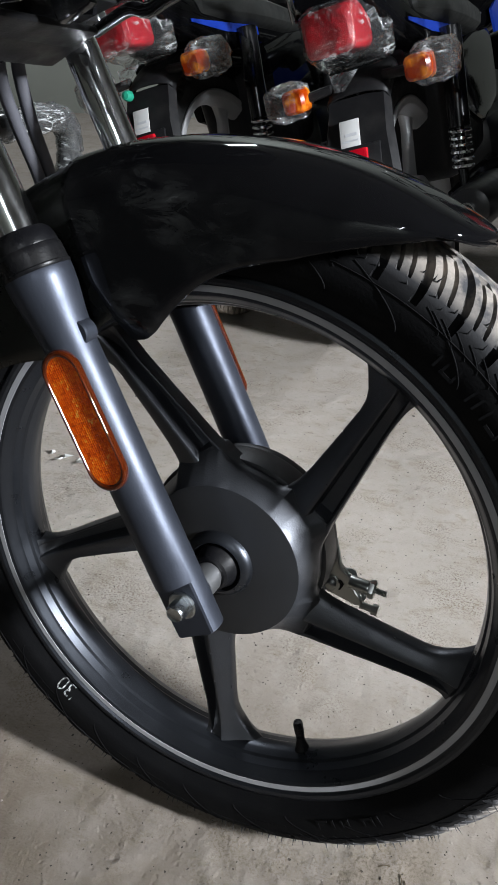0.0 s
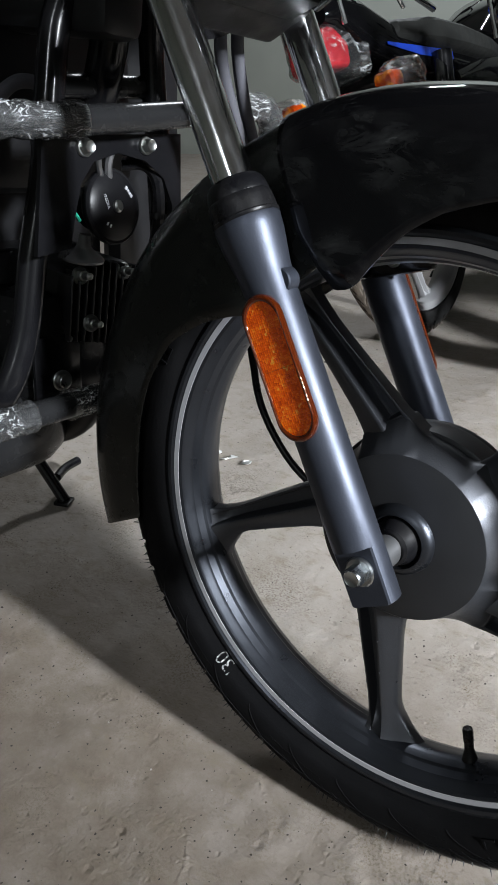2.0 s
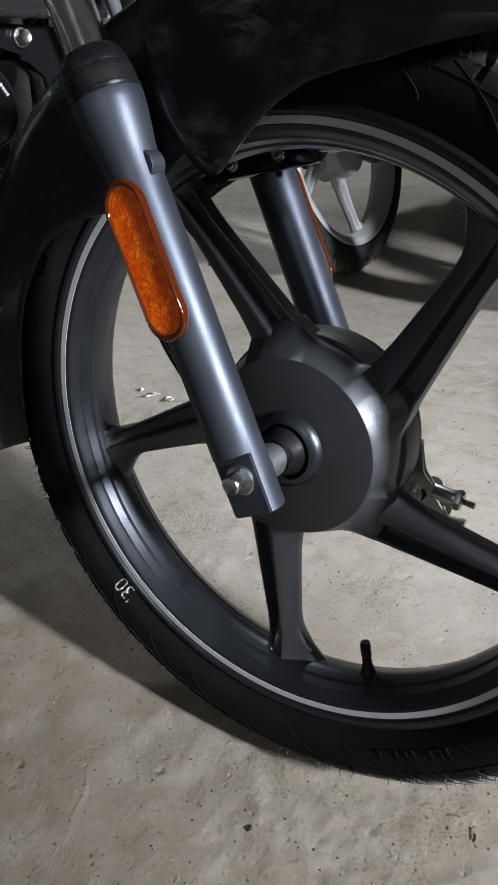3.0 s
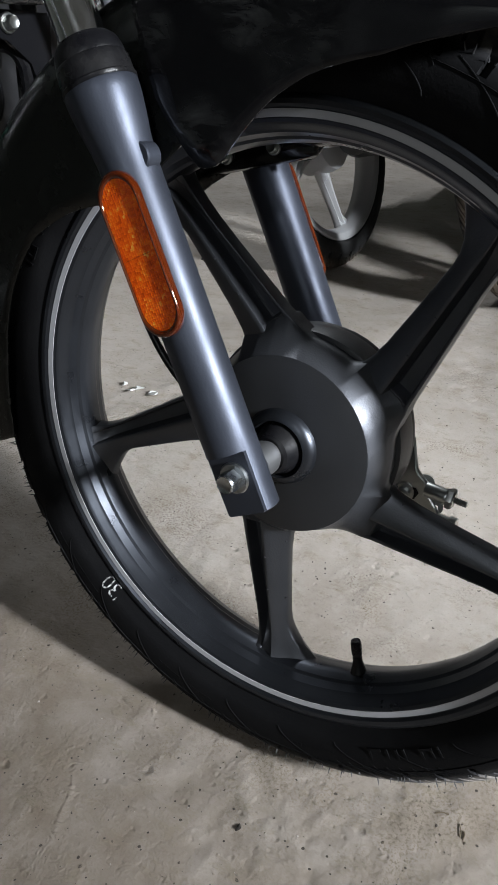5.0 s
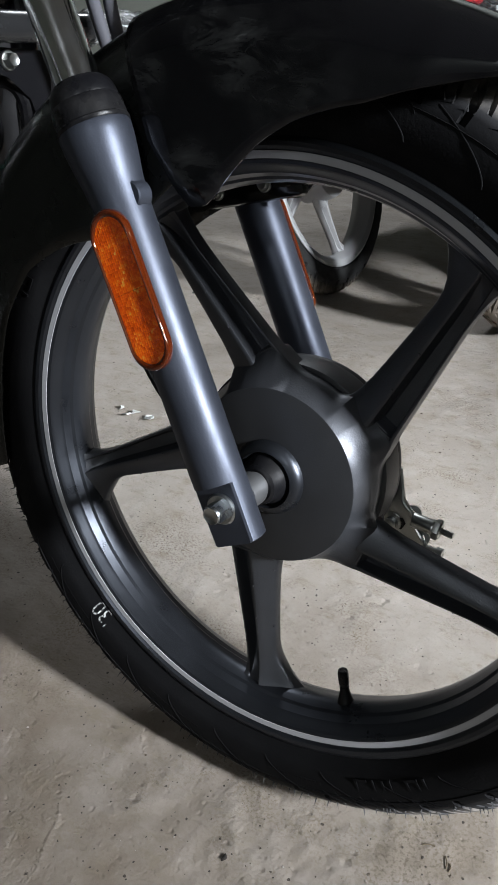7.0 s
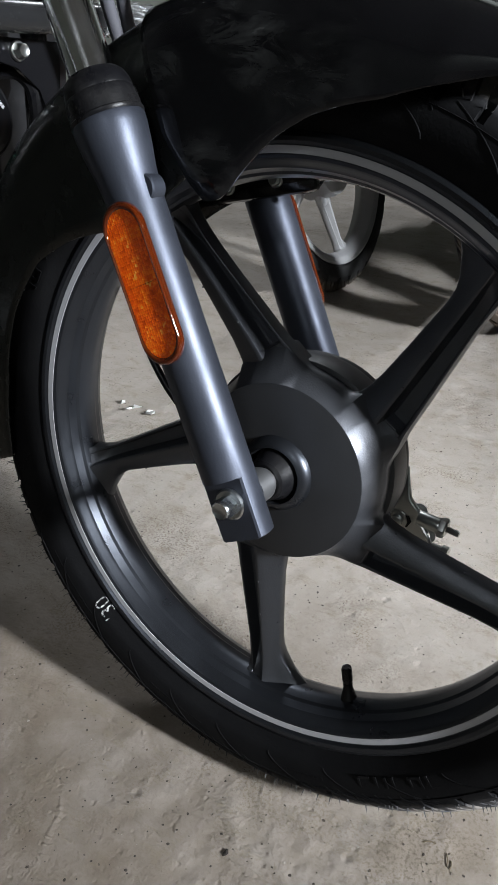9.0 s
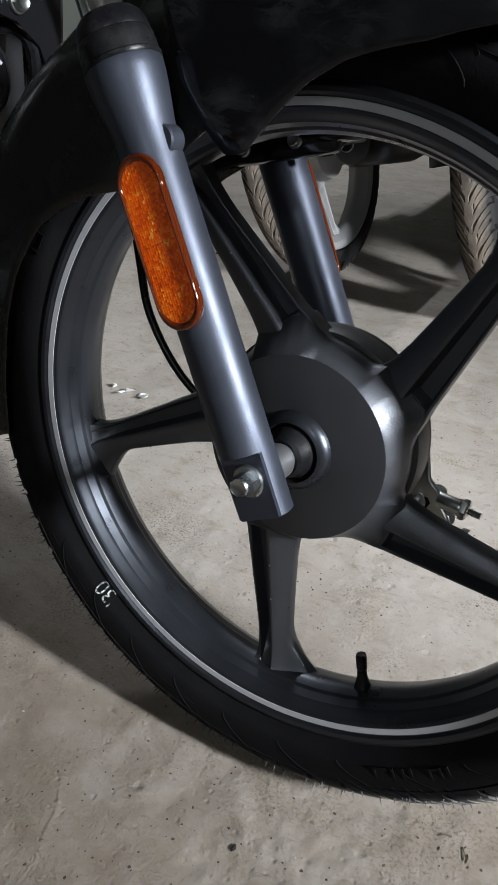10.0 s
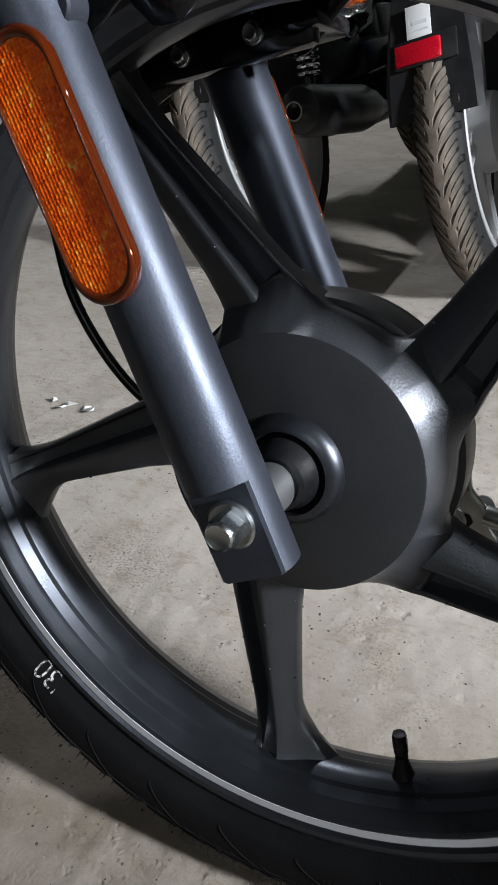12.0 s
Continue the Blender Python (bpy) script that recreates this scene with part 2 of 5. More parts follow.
RUBBER.node_tree.nodes["Principled BSDF"].inputs["Specular IOR Level"].default_value = 0.25
TREAD = rubber("dusty_tread_rubber", (0.012, 0.012, 0.0125), 0.75)
TREAD.node_tree.nodes["Principled BSDF"].inputs["Specular IOR Level"].default_value = 0.09
t_ = Nodes(TREAD)
sep = t_.t.nodes.new("ShaderNodeSeparateXYZ")
t_.link(t_.pos, sep.inputs[0])
rad = t_.math("SQRT", t_.math("ADD", t_.math("MULTIPLY", sep.outputs[0], sep.outputs[0]), t_.math("MULTIPLY", sep.outputs[2], sep.outputs[2])))
dust = t_.math("MULTIPLY", t_.grey(rad, 0.2780, 0.0, 0.2900, 1.0), t_.grey(t_.noise(45, 5, 0.6), 0.40, 0.0, 0.60, 1.0))
# Tread zone paler than the sidewalls: its lit sheen is put into the colour.
tread_sheen = t_.grey(rad, 0.2740, 0.0, 0.2850, 1.0)
t_.set("Base Color", t_.mix(dust, t_.mix(tread_sheen, t_.mix(t_.grey(t_.noise(22, 5, 0.65), 0.45, 0.0, 0.8, 0.35), (0.0045, 0.0045, 0.005), (0.013, 0.013, 0.013)), (0.060, 0.060, 0.063)), (0.31, 0.275, 0.24)))
# Hair rubber lightened to paint the light these thin tips catch.
HAIR = rubber("lightened_rubber_hair", (0.055, 0.055, 0.057), 0.45)
SEAL = rubber("black_seal_rubber", (0.005, 0.005, 0.006), 0.32)
GLOSS = gloss_black()
FENDER_BLACK = gloss_black("fender_black", ((-0.022, -0.066, 0.277, 0.026, 0.32), (-0.044, -0.066, 0.289, 0.018, 0.30), (-0.086, -0.067, 0.261, 0.018, 0.22), (-0.052, -0.066, 0.208, 0.026, 0.20), (0.015, -0.066, 0.262, 0.040, 0.10)))
BLACK = satin_paint("black_frame_paint", (0.006, 0.006, 0.007), 0.17, 0.0)
BLACK.node_tree.nodes["Principled BSDF"].inputs["Specular IOR Level"].default_value = 0.45
CAST = satin_paint("black_engine_paint", (0.010, 0.010, 0.011), 0.34, 0.1)
CAST.node_tree.nodes["Principled BSDF"].inputs["Specular IOR Level"].default_value = 0.5
CHROME = mat("chrome", (0.93, 0.935, 0.95), 0.09, 1.0)
n_ = Nodes(CHROME)
n_.set("Roughness", n_.grey(n_.noise(160, 3, 0.6, stretch=(1, 1, 0.2)), 0.3, 0.10, 0.75, 0.16))
ZINC = satin_paint("zinc_plated_steel", (0.40, 0.41, 0.395), 0.30, 1.0)
ALU = satin_paint("dull_aluminium", (0.26, 0.26, 0.265), 0.42, 0.9)
PLATED = satin_paint("bright_plated_steel", (0.50, 0.525, 0.545), 0.24, 1.0)
AMBER = mat("amber_reflector_plastic", (0.9, 0.15, 0.004), 0.16, 0.0, 0.6)
a_ = Nodes(AMBER)
ga = a_.t.nodes.new("ShaderNodeMapping")
ga.inputs["Rotation"].default_value = (0, 0.461, 0)
ga.inputs["Scale"].default_value = (1, 1, 1)
a_.link(a_.pos, ga.inputs["Vector"])
gv_ = a_.t.nodes.new("ShaderNodeTexVoronoi")
gv_.inputs["Scale"].default_value = 560
gv_.inputs["Randomness"].default_value = 0.25
a_.link(ga.outputs["Vector"], gv_.inputs["Vector"])
cell_tone = a_.t.nodes.new("ShaderNodeSeparateColor")
a_.link(gv_.outputs["Color"], cell_tone.inputs[0])
# Brighter cells and blots paint the prisms' sparkle into the colour.
sparkle_blot = a_.noise(75, 3, 0.6, distort=0.4)
tone = a_.math("ADD", a_.math("MULTIPLY", cell_tone.outputs[0], 0.22), a_.math("MULTIPLY", sparkle_blot, 0.85))
a_.set("Base Color", a_.ramp(tone, [(0.30, (0.62, 0.056, 0.001)), (0.52, (0.94, 0.110, 0.002)), (0.66, (1.0, 0.18, 0.005)), (0.75, (1.0, 0.45, 0.07))]))
a_.set("Normal", a_.bump(gv_.outputs["Distance"], 0.0011, 0.9, a_.bump(sparkle_blot, 0.0016, 0.5)))
a_.b.inputs["Metallic"].default_value = 0.1
AMBER_RIM = mat("amber_clear_rim", (0.085, 0.013, 0.002), 0.06, 0.0, 1.0)
AMBER_RIM.node_tree.nodes["Principled BSDF"].inputs["Transmission Weight"].default_value = 0.2
AMBER_RIM.node_tree.nodes["Principled BSDF"].inputs["IOR"].default_value = 1.49
RED = mat("red_lens_plastic", (0.5, 0.004, 0.014), 0.14, 0.0, 0.6)
r_ = Nodes(RED)
# Bright cells and patches paint the lens's thrown-back light into the base colour.
rc = r_.voronoi(330)
rb = r_.noise(26, 2, 0.4)
r_.set("Base Color", r_.mix(r_.math("MULTIPLY", r_.grey(rb, 0.50, 0.0, 0.66, 1.0), r_.grey(rc, 0.0, 1.0, 0.5, 0.25)), (0.38, 0.003, 0.012), (1.0, 0.025, 0.040)))
r_.set("Normal", r_.bump(rc, 0.0008, 0.6))
AMBER_LENS = mat("amber_lens_plastic", (0.85, 0.17, 0.006), 0.15, 0.0, 0.6)
al_ = Nodes(AMBER_LENS)
# Bright spots in the base colour paint the glow of the lens.
ab = al_.noise(48, 2, 0.4)
al_.set("Base Color", al_.mix(al_.grey(ab, 0.48, 0.0, 0.66, 1.0), (0.42, 0.045, 0.003), (1.0, 0.32, 0.02)))
FILM = wrap_film("clear_plastic_film", 0.025, 0.03, 18, 0.50, 0.045, 0.48)
FILM_WRAP = wrap_film("crinkled_tube_film", 0.05, 0.10, 55, 1.0, 0.026, 0.42)
GREYTUBE = satin_paint("dark_grey_tube_paint", (0.017, 0.0172, 0.018), 0.24, 0.1)
GREYTUBE.node_tree.nodes["Principled BSDF"].inputs["Specular IOR Level"].default_value = 0.3
HORN = satin_paint("black_horn_paint", (0.006, 0.006, 0.007), 0.36, 0.0)
HORN.node_tree.nodes["Principled BSDF"].inputs["Specular IOR Level"].default_value = 0.22
SATIN = satin_paint("satin_black_plastic", (0.009, 0.0098, 0.0090), 0.24, 0.0, 0.3)
SATIN.node_tree.nodes["Principled BSDF"].inputs["Specular IOR Level"].default_value = 0.35
CABLE = rubber("grey_cable_sheath", (0.10, 0.10, 0.115), 0.45)
BLACKPLASTIC = rubber("black_plastic", (0.011, 0.011, 0.012), 0.45)
SEATVINYL = rubber("black_seat_vinyl", (0.032, 0.033, 0.031), 0.6)
BLUE = mat("blue_graphic_film", (0.012, 0.05, 0.42), 0.25, 0.0, 0.4)
WHITE = mat("white_paper", (0.6, 0.6, 0.59), 0.6)
INKGREY = mat("grey_print", (0.50, 0.51, 0.53), 0.6)
CHALK = mat("white_chalk_paint", (0.40, 0.40, 0.395), 0.85)
ck = Nodes(CHALK)
ck.set("Base Color", ck.mix(ck.grey(ck.noise(420, 3, 0.6), 0.44, 0.0, 0.56, 1.0), (0.05, 0.05, 0.05), (0.46, 0.46, 0.45)))
GREEN = mat("green_plastic", (0.02, 0.32, 0.2), 0.4)

# ---------------------------------------------------------------- mesh helpers
OFFSET = {}


def root(name, m, offset, label, category, group=""):
    ob = new(name)
    ob.empty_display_size = 0.05
    ob.matrix_world = m
    OFFSET[ob.name] = Vector(offset)
    return tagged(ob, label, category, group)


def finish(ob, parent=None, label=""):
    if parent is not None:
        ob.parent = parent
        if parent.name in OFFSET:
            ob.location = OFFSET[parent.name]
    if label:
        tagged(ob, label)
    return ob


def part(name, bm, material, parent=None, label="", sharp=0.62):
    bmesh.ops.recalc_face_normals(bm, faces=bm.faces)
    for f in bm.faces:
        f.smooth = True
    for e in bm.edges:
        if len(e.link_faces) == 2 and e.calc_face_angle(0) > sharp:
            e.smooth = False
    me = bpy.data.meshes.new(name)
    bm.to_mesh(me)
    bm.free()
    me.materials.append(material)
    return finish(new(name, me), parent, label)


def share(name, ob, parent, m):
    """Another object on the mesh of ob."""
    o = new(name, ob.data)
    finish(o, parent)
    o.matrix_basis = Matrix.Translation(o.location) @ m
    return o


def join(*bms):
    out = bmesh.new()
    for b in bms:
        me = bpy.data.meshes.new("joined")
        b.to_mesh(me)
        b.free()
        out.from_mesh(me)
        bpy.data.meshes.remove(me)
    return out


def grid(rows, loop_u=False, loop_v=False):
    bm = bmesh.new()
    vs = [[bm.verts.new(p) for p in r] for r in rows]
    nu, nv = len(vs), len(vs[0])
    for i in range(nu if loop_u else nu - 1):
        for j in range(nv if loop_v else nv - 1):
            a, b = vs[i], vs[(i + 1) % nu]
            bm.faces.new((a[j], b[j], b[(j + 1) % nv], a[(j + 1) % nv]))
    return bm, vs


def revolve(profile, seg=64, closed=False):
    """Turns (radius, y) pairs round the y axis."""
    rows = []
    for k in range(seg):
        a = 2 * math.pi * k / seg
        rows.append([(r * math.cos(a), y, r * math.sin(a)) for r, y in profile])
    return grid(rows, True, closed)[0]


def loft(sections, caps=True):
    bm, vs = grid(sections, False, True)
    if caps:
        bm.faces.new(vs[0][::-1])
        bm.faces.new(vs[-1])
    return bm


def curve(points, n=8):
    """A smooth line through the points."""
    p = [Vector(q) for q in points]
    p = [2 * p[0] - p[1], *p, 2 * p[-1] - p[-2]]
    out = []
    for i in range(1, len(p) - 2):
        for k in range(n):
            t = k / n
            out.append(0.5 * ((2 * p[i]) + (p[i + 1] - p[i - 1]) * t + (2 * p[i - 1] - 5 * p[i] + 4 * p[i + 1] - p[i + 2]) * t * t
                              + (3 * p[i] - p[i - 1] - 3 * p[i + 1] + p[i + 2]) * t ** 3))
    out.append(p[-2])
    return out


def tube(points, r, seg=14):
    pts = [Vector(q) for q in points]
    rs = r if isinstance(r, (list, tuple)) else [r] * len(pts)
    d0 = (pts[1] - pts[0]).normalized()
    side = d0.orthogonal().normalized()
    secs = []
    for i, q in enumerate(pts):
        d = (pts[min(i + 1, len(pts) - 1)] - pts[max(i - 1, 0)]).normalized()
        side = (side - d * side.dot(d)).normalized()
        up = d.cross(side)
        secs.append([q + rs[i] * (math.cos(2 * math.pi * k / seg) * side + math.sin(2 * math.pi * k / seg) * up) for k in range(seg)])
    return loft(secs)


def box(sx, sy, sz, at=(0, 0, 0), bevel=0.002, rot=(0, 0, 0), seg=2):
    bm = bmesh.new()
    bmesh.ops.create_cube(bm, size=1)
    bmesh.ops.scale(bm, vec=(sx, sy, sz), verts=bm.verts)
    if bevel:
        bmesh.ops.bevel(bm, geom=bm.edges[:], offset=bevel, segments=seg, affect="EDGES", profile=0.5)
    bm.transform(pose(*at, *rot))
    return bm


def lathe(profile, at, direction, seg=24):
    """Turns (radius, height) pairs round a line from at along direction."""
    d = Vector(direction).normalized()
    m = Matrix.Translation(at) @ Vector((0, 1, 0)).rotation_difference(d).to_matrix().to_4x4()
    bm = revolve(profile, seg)
    bm.transform(m)
    return bm


def hexbolt(at, direction, size=0.006, height=0.007, flange=0.0085):
    d = Vector(direction).normalized()
    m = Matrix.Translation(at) @ Vector((0, 1, 0)).rotation_difference(d).to_matrix().to_4x4()
    a = revolve([(0.0003, 0), (flange, 0), (flange, 0.0012), (flange * 0.9, 0.0024), (0.0003, 0.0024)], 28)
    secs = []
    for y, corner, flat in ((0.002, 1.0, 0.866), (height * 0.78, 1.0, 0.866), (height * 0.93, 0.885, 0.862), (height, 0.78, 0.78), (height * 0.97, 0.70, 0.70)):
        secs.append([(size * (flat if k % 2 else corner) * math.cos(math.pi / 6 * k), y, size * (flat if k % 2 else corner) * math.sin(math.pi / 6 * k)) for k in range(12)])
    b = loft(secs)
    out = join(a, b)
    out.transform(m)
    return out


def plate(outline, y0, y1, bevel=0.0012):
    """A plate of that outline in x and z, between two depths."""
    bm = loft([[(x, y0, z) for x, z in outline], [(x, y1, z) for x, z in outline]])
    if bevel:
        bmesh.ops.bevel(bm, geom=[e for e in bm.edges if e.calc_face_angle(0) > 0.9], offset=bevel, segments=2, affect="EDGES", profile=0.5)
    return bm


def stadium(w, h, n=10):
    r = w / 2
    pts = [(r * math.cos(math.pi * k / n), h / 2 - r + r * math.sin(math.pi * k / n)) for k in range(n + 1)]
    return pts + [(-x, -z) for x, z in pts]


# ---------------------------------------------------------------- room
def slab(name, sx, sy, sz, at, material, label):
    bm = box(sx, sy, sz, at, 0)
    ob = part(name, bm, material)
    return tagged(ob, label, name.split("_")[0], kind="structure")


slab("floor", 12.4, 9.4, 0.2, (0, 0.0, -0.1), CONCRETE, "rough pitted grey concrete floor with stains")
slab("wall_north", 12.4, 0.2, 3.2, (0, 4.0, 1.6), WALL, "plain grey-green painted wall")
slab("wall_south", 12.4, 0.2, 3.2, (0, -4.6, 1.6), WALL, "plain grey-green painted wall")
slab("wall_east", 0.2, 8.4, 3.2, (6.1, -0.3, 1.6), WALL, "plain grey-green painted wall")
slab("wall_west", 0.2, 8.4, 3.2, (-6.1, -0.3, 1.6), WALL, "plain grey-green painted wall")
slab("ceiling", 12.4, 9.4, 0.2, (0, 0, 3.3), CEIL, "plain pale plastered ceiling")

# ---------------------------------------------------------------- the motorcycle with the front wheel in view
# Its frame: x ahead, y to its left, z up, from the middle of the front wheel; it leans on its side stand.
LEAN = 8.64
HUBZ = 0.2945
bike_pose = pose(0, 0.0277, 0.2916, -LEAN) @ Matrix.Translation((0, 0, -HUBZ))
BIKE = root("motorcycle", bike_pose, (0, 0, HUBZ), "black commuter motorcycle on its side stand with grey alloy front wheel", "motorcycle")

RAKE = 0.497
AX = Vector((-RAKE, 0, 1)).normalized()


def on_leg(s, y):
    return Vector((0.0, y, 0)) + AX * s


# front wheel: rim with tyre, spokes, hub
rim_near = [(0.2325, -0.0285), (0.2352, -0.0305), (0.2362, -0.0330), (0.2358, -0.0350), (0.2344, -0.0364), (0.2316, -0.0371), (0.2288, -0.0365), (0.2268, -0.0347), (0.2205, -0.0340),
            (0.2186, -0.0330), (0.2168, -0.0310), (0.2146, -0.0262), (0.2126, -0.0240), (0.2104, -0.0172), (0.2085, -0.0150), (0.2068, -0.0095), (0.2062, -0.0050)]
rim_far = [(r, -0.010 - y) for r, y in rim_near[::-1][1:]]
rim_profile = rim_near + rim_far + [(0.226, 0.014), (0.213, 0.004), (0.213, -0.014), (0.226, -0.024)]
WHEEL = part("front_wheel", revolve(rim_profile, 160, True), RIM, BIKE, "dark grey five-spoke alloy front wheel", sharp=0.33)
part("rim_stripe", revolve([(0.2262, -0.0336), (0.2260, -0.0349), (0.2213, -0.0345), (0.2211, -0.0332)], 160, True), STRIPE, WHEEL, "pale grey painted rim stripe")


def tyre(name, parent, crown, half, rim_r, periods, per, material, label, groove=0.0060):
    """A treaded tyre: slanted grooves over the crown, plain sidewalls."""
    w = half
    sec = []
    m = 30
    for k in range(m + 1):
        v = -1 + 2 * k / m
        sec.append((crown - 0.024 * abs(v) ** 2.4, 0.90 * w * v, v))
    side = [(crown - 0.0260, 0.95 * w, 1.08), (crown - 0.0305, 0.985 * w, 1.14), (crown - 0.0320, 0.990 * w, 1.18), (crown - 0.0365, w, 2), (crown - 0.0425, 0.99 * w, 2),
            (crown - 0.0495, 0.97 * w, 2), (crown - 0.0555, 0.915 * w, 2), (rim_r + 0.0032, 0.785 * w, 2), (rim_r - 0.006, 0.70 * w, 2)]
    sec = [(r, -y, -v) for r, y, v in side[::-1]] + sec + side
    n = periods * per
    r0 = np.array([q[0] for q in sec])
    y0 = np.array([q[1] for q in sec])
    v0 = np.array([q[2] for q in sec])
    u = np.arange(n) / per
    U, V = np.meshgrid(np.arange(n), v0, indexing="ij")
    av = np.abs(V)
    tread = av <= 1.16
    k = (U % per) / per
    wide = (k < 0.17) & (av > 0.07) & (av < 1.10)
    thin = (k >= 0.42) & (k < 0.50) & (av > 0.36) & (av < 0.90)
    thin |= (k >= 0.70) & (k < 0.78) & (av > 0.22) & (av < 0.90)
    thin |= (k >= 0.50) & (k < 0.70) & (av > 0.215) & (av < 0.30)
    d = np.where(wide, 1.0, np.where(thin, 0.8, 0.0))
    R = r0[None, :] - groove * d * tread
    turn = U / per + 0.95 * np.maximum(0.0, 1 - av) ** 1.5
    a = 2 * np.pi * turn / periods
    X = R * np.cos(a)
    Z = R * np.sin(a)
    Y = np.repeat(y0[None, :], n, 0) - np.sign(V) * 0.0035 * d * (av > 0.85)
    co = np.stack([X, Y, Z], -1).reshape(-1, 3)
    c = len(sec)
    i, j = np.meshgrid(np.arange(n), np.arange(c - 1), indexing="ij")
    i2 = (i + 1) % n
    faces = np.stack([i * c + j, i * c + j + 1, i2 * c + j + 1, i2 * c + j], -1).reshape(-1, 4)
    me = bpy.data.meshes.new(name)
    me.from_pydata(co.tolist(), [], faces.tolist())
    me.polygons.foreach_set("use_smooth", [True] * len(me.polygons))
    me.set_sharp_from_angle(angle=0.5)
    me.materials.append(material)
    return finish(new(name, me), parent, label)


TYRE = tyre("tyre", WHEEL, 0.2985, 0.0405, 0.2338, 60, 28, TREAD, "black road tyre with curved, dusty tread grooves")
TYRE.location = (0, -0.005, 0)

# curved moulded lines across the near sidewall
WALL_R, WALL_Y = (0.2370, 0.2430, 0.2490, 0.2560, 0.2620, 0.2680, 0.2725), (0.0318, 0.0371, 0.0393, 0.0401, 0.0405, 0.0399, 0.0385)


def sidewall_line(turn, r0, r1, thick):
    pts = []
    for k in range(11):
        u = k / 10
        r = r0 + (r1 - r0) * u
        a = turn * u ** 1.5
        pts.append((r * math.cos(a), -0.0051 - float(np.interp(r, WALL_R, WALL_Y)), r * math.sin(a)))
    return tube(pts, thick, 6)


LINE = part("sidewall_line", sidewall_line(0.17, 0.2475, 0.2720, 0.00045), TREAD, WHEEL)
for k in range(1, 30):
    share("sidewall_line", LINE, WHEEL, pose(0, 0, 0, 0, -12 * k, 0))
FINE = part("sidewall_rib", sidewall_line(0.06, 0.2630, 0.2720, 0.0004), TREAD, WHEEL)
for k in range(1, 150):
    if k % 15 < 9:
        share("sidewall_rib", FINE, WHEEL, pose(0, 0, 0, 0, -1.2 * k * 2, 0))

# rubber hairs left by the mould along the shoulders
rng = random.Random(4)
hairs = bmesh.new()
for k in range(460):
    a = 2 * math.pi * (k + rng.uniform(-0.3, 0.3)) / 460
    v = rng.choice((-1, -1, 1)) * rng.choice((0.80, 0.93, 0.99))
    r = 0.2985 - 0.024 * abs(v) ** 2.4
    root_p = Vector((r * math.cos(a), 0.90 * 0.0405 * v - 0.005, r * math.sin(a)))
    out = Vector((math.cos(a), 0.9 * v * abs(v) ** 2, math.sin(a))).normalized()
    tang = Vector((-math.sin(a), 0, math.cos(a)))
    tip = root_p + out * rng.uniform(0.003, 0.0075) + tang * rng.uniform(-0.002, 0.002)
    s1 = tang * 0.0007
    s2 = out.cross(tang) * 0.0007
    base = [hairs.verts.new(root_p + q) for q in (s1, s2, -s1, -s2)]
    top = hairs.verts.new(tip)
    for q in range(4):
        hairs.faces.new((base[q], base[(q + 1) % 4], top))
tagged(part("rubber_hairs", hairs, HAIR, WHEEL), kind="stuff")

# sidewall mouldings: raised rings and worn lettering blocks that cannot be read
part("sidewall_ring", revolve([(0.2652, -0.0440), (0.2658, -0.0458), (0.2664, -0.0440)], 160, True), TREAD, WHEEL)


def sidewall_block(a, da, r0, r1, y):
    pts = []
    for k in range(4):
        t = a + da * (k / 3 - 0.5)
        pts.append((r1 * math.cos(t), r1 * math.sin(t)))
    for k in range(3, -1, -1):
        t = a + da * (k / 3 - 0.5)
        pts.append((r0 * math.cos(t), r0 * math.sin(t)))
    return loft([[(x, y, z) for x, z in pts], [(x, y - 0.0012, z) for x, z in pts]])


for centre in (-57, 47, 150):
    for k in range(5):
        at, w = centre + 3.4 * (k - 2), 0.044
        mark = [sidewall_block(math.radians(at) + s * (w / 2 - 0.005), 0.0070, 0.2470, 0.2590, -0.0440) for s in ((-1, 1) if k % 2 else (-1,))]
        mark.append(sidewall_block(math.radians(at), w, 0.2570 if k % 3 else 0.2470, 0.2592 if k % 3 else 0.2492, -0.0440))
        part("raised_mark", join(*mark), TREAD, WHEEL)
for first_a, count in ((-146, 16), (-112, 14), (-83, 12), (20, 14)):
    for k in range(count):
        part("moulded_mark", sidewall_block(math.radians(first_a + 0.95 * k), 0.009 if k % 3 else 0.012, 0.2560, 0.2582 + 0.0010 * (k % 2), -0.0442), TREAD, WHEEL)

# chalked number on the sidewall
txt = bpy.data.curves.new("chalk_number", "FONT")
txt.body, txt.size, txt.extrude, txt.offset, txt.align_x, txt.align_y = "'30", 0.0182, 0.0002, -0.0002, "CENTER", "CENTER"
txt_ob = new("chalk_source", txt)
chalk_mesh = bpy.data.meshes.new_from_object(txt_ob.evaluated_get(bpy.context.evaluated_depsgraph_get()))
bpy.data.objects.remove(txt_ob)
chalk_mesh.materials.append(CHALK)
chalk_mesh.transform(pose(-0.1550, 0, -0.1830, 90, 0, 0) @ pose(0, 0, 0, 0, 0, 141))
for v in chalk_mesh.vertices:
    v.co.y += -0.0056 - float(np.interp(math.hypot(v.co.x, v.co.z), WALL_R, WALL_Y))
finish(new("chalk_number", chalk_mesh), WHEEL, "white number 30 chalked on the tyre")

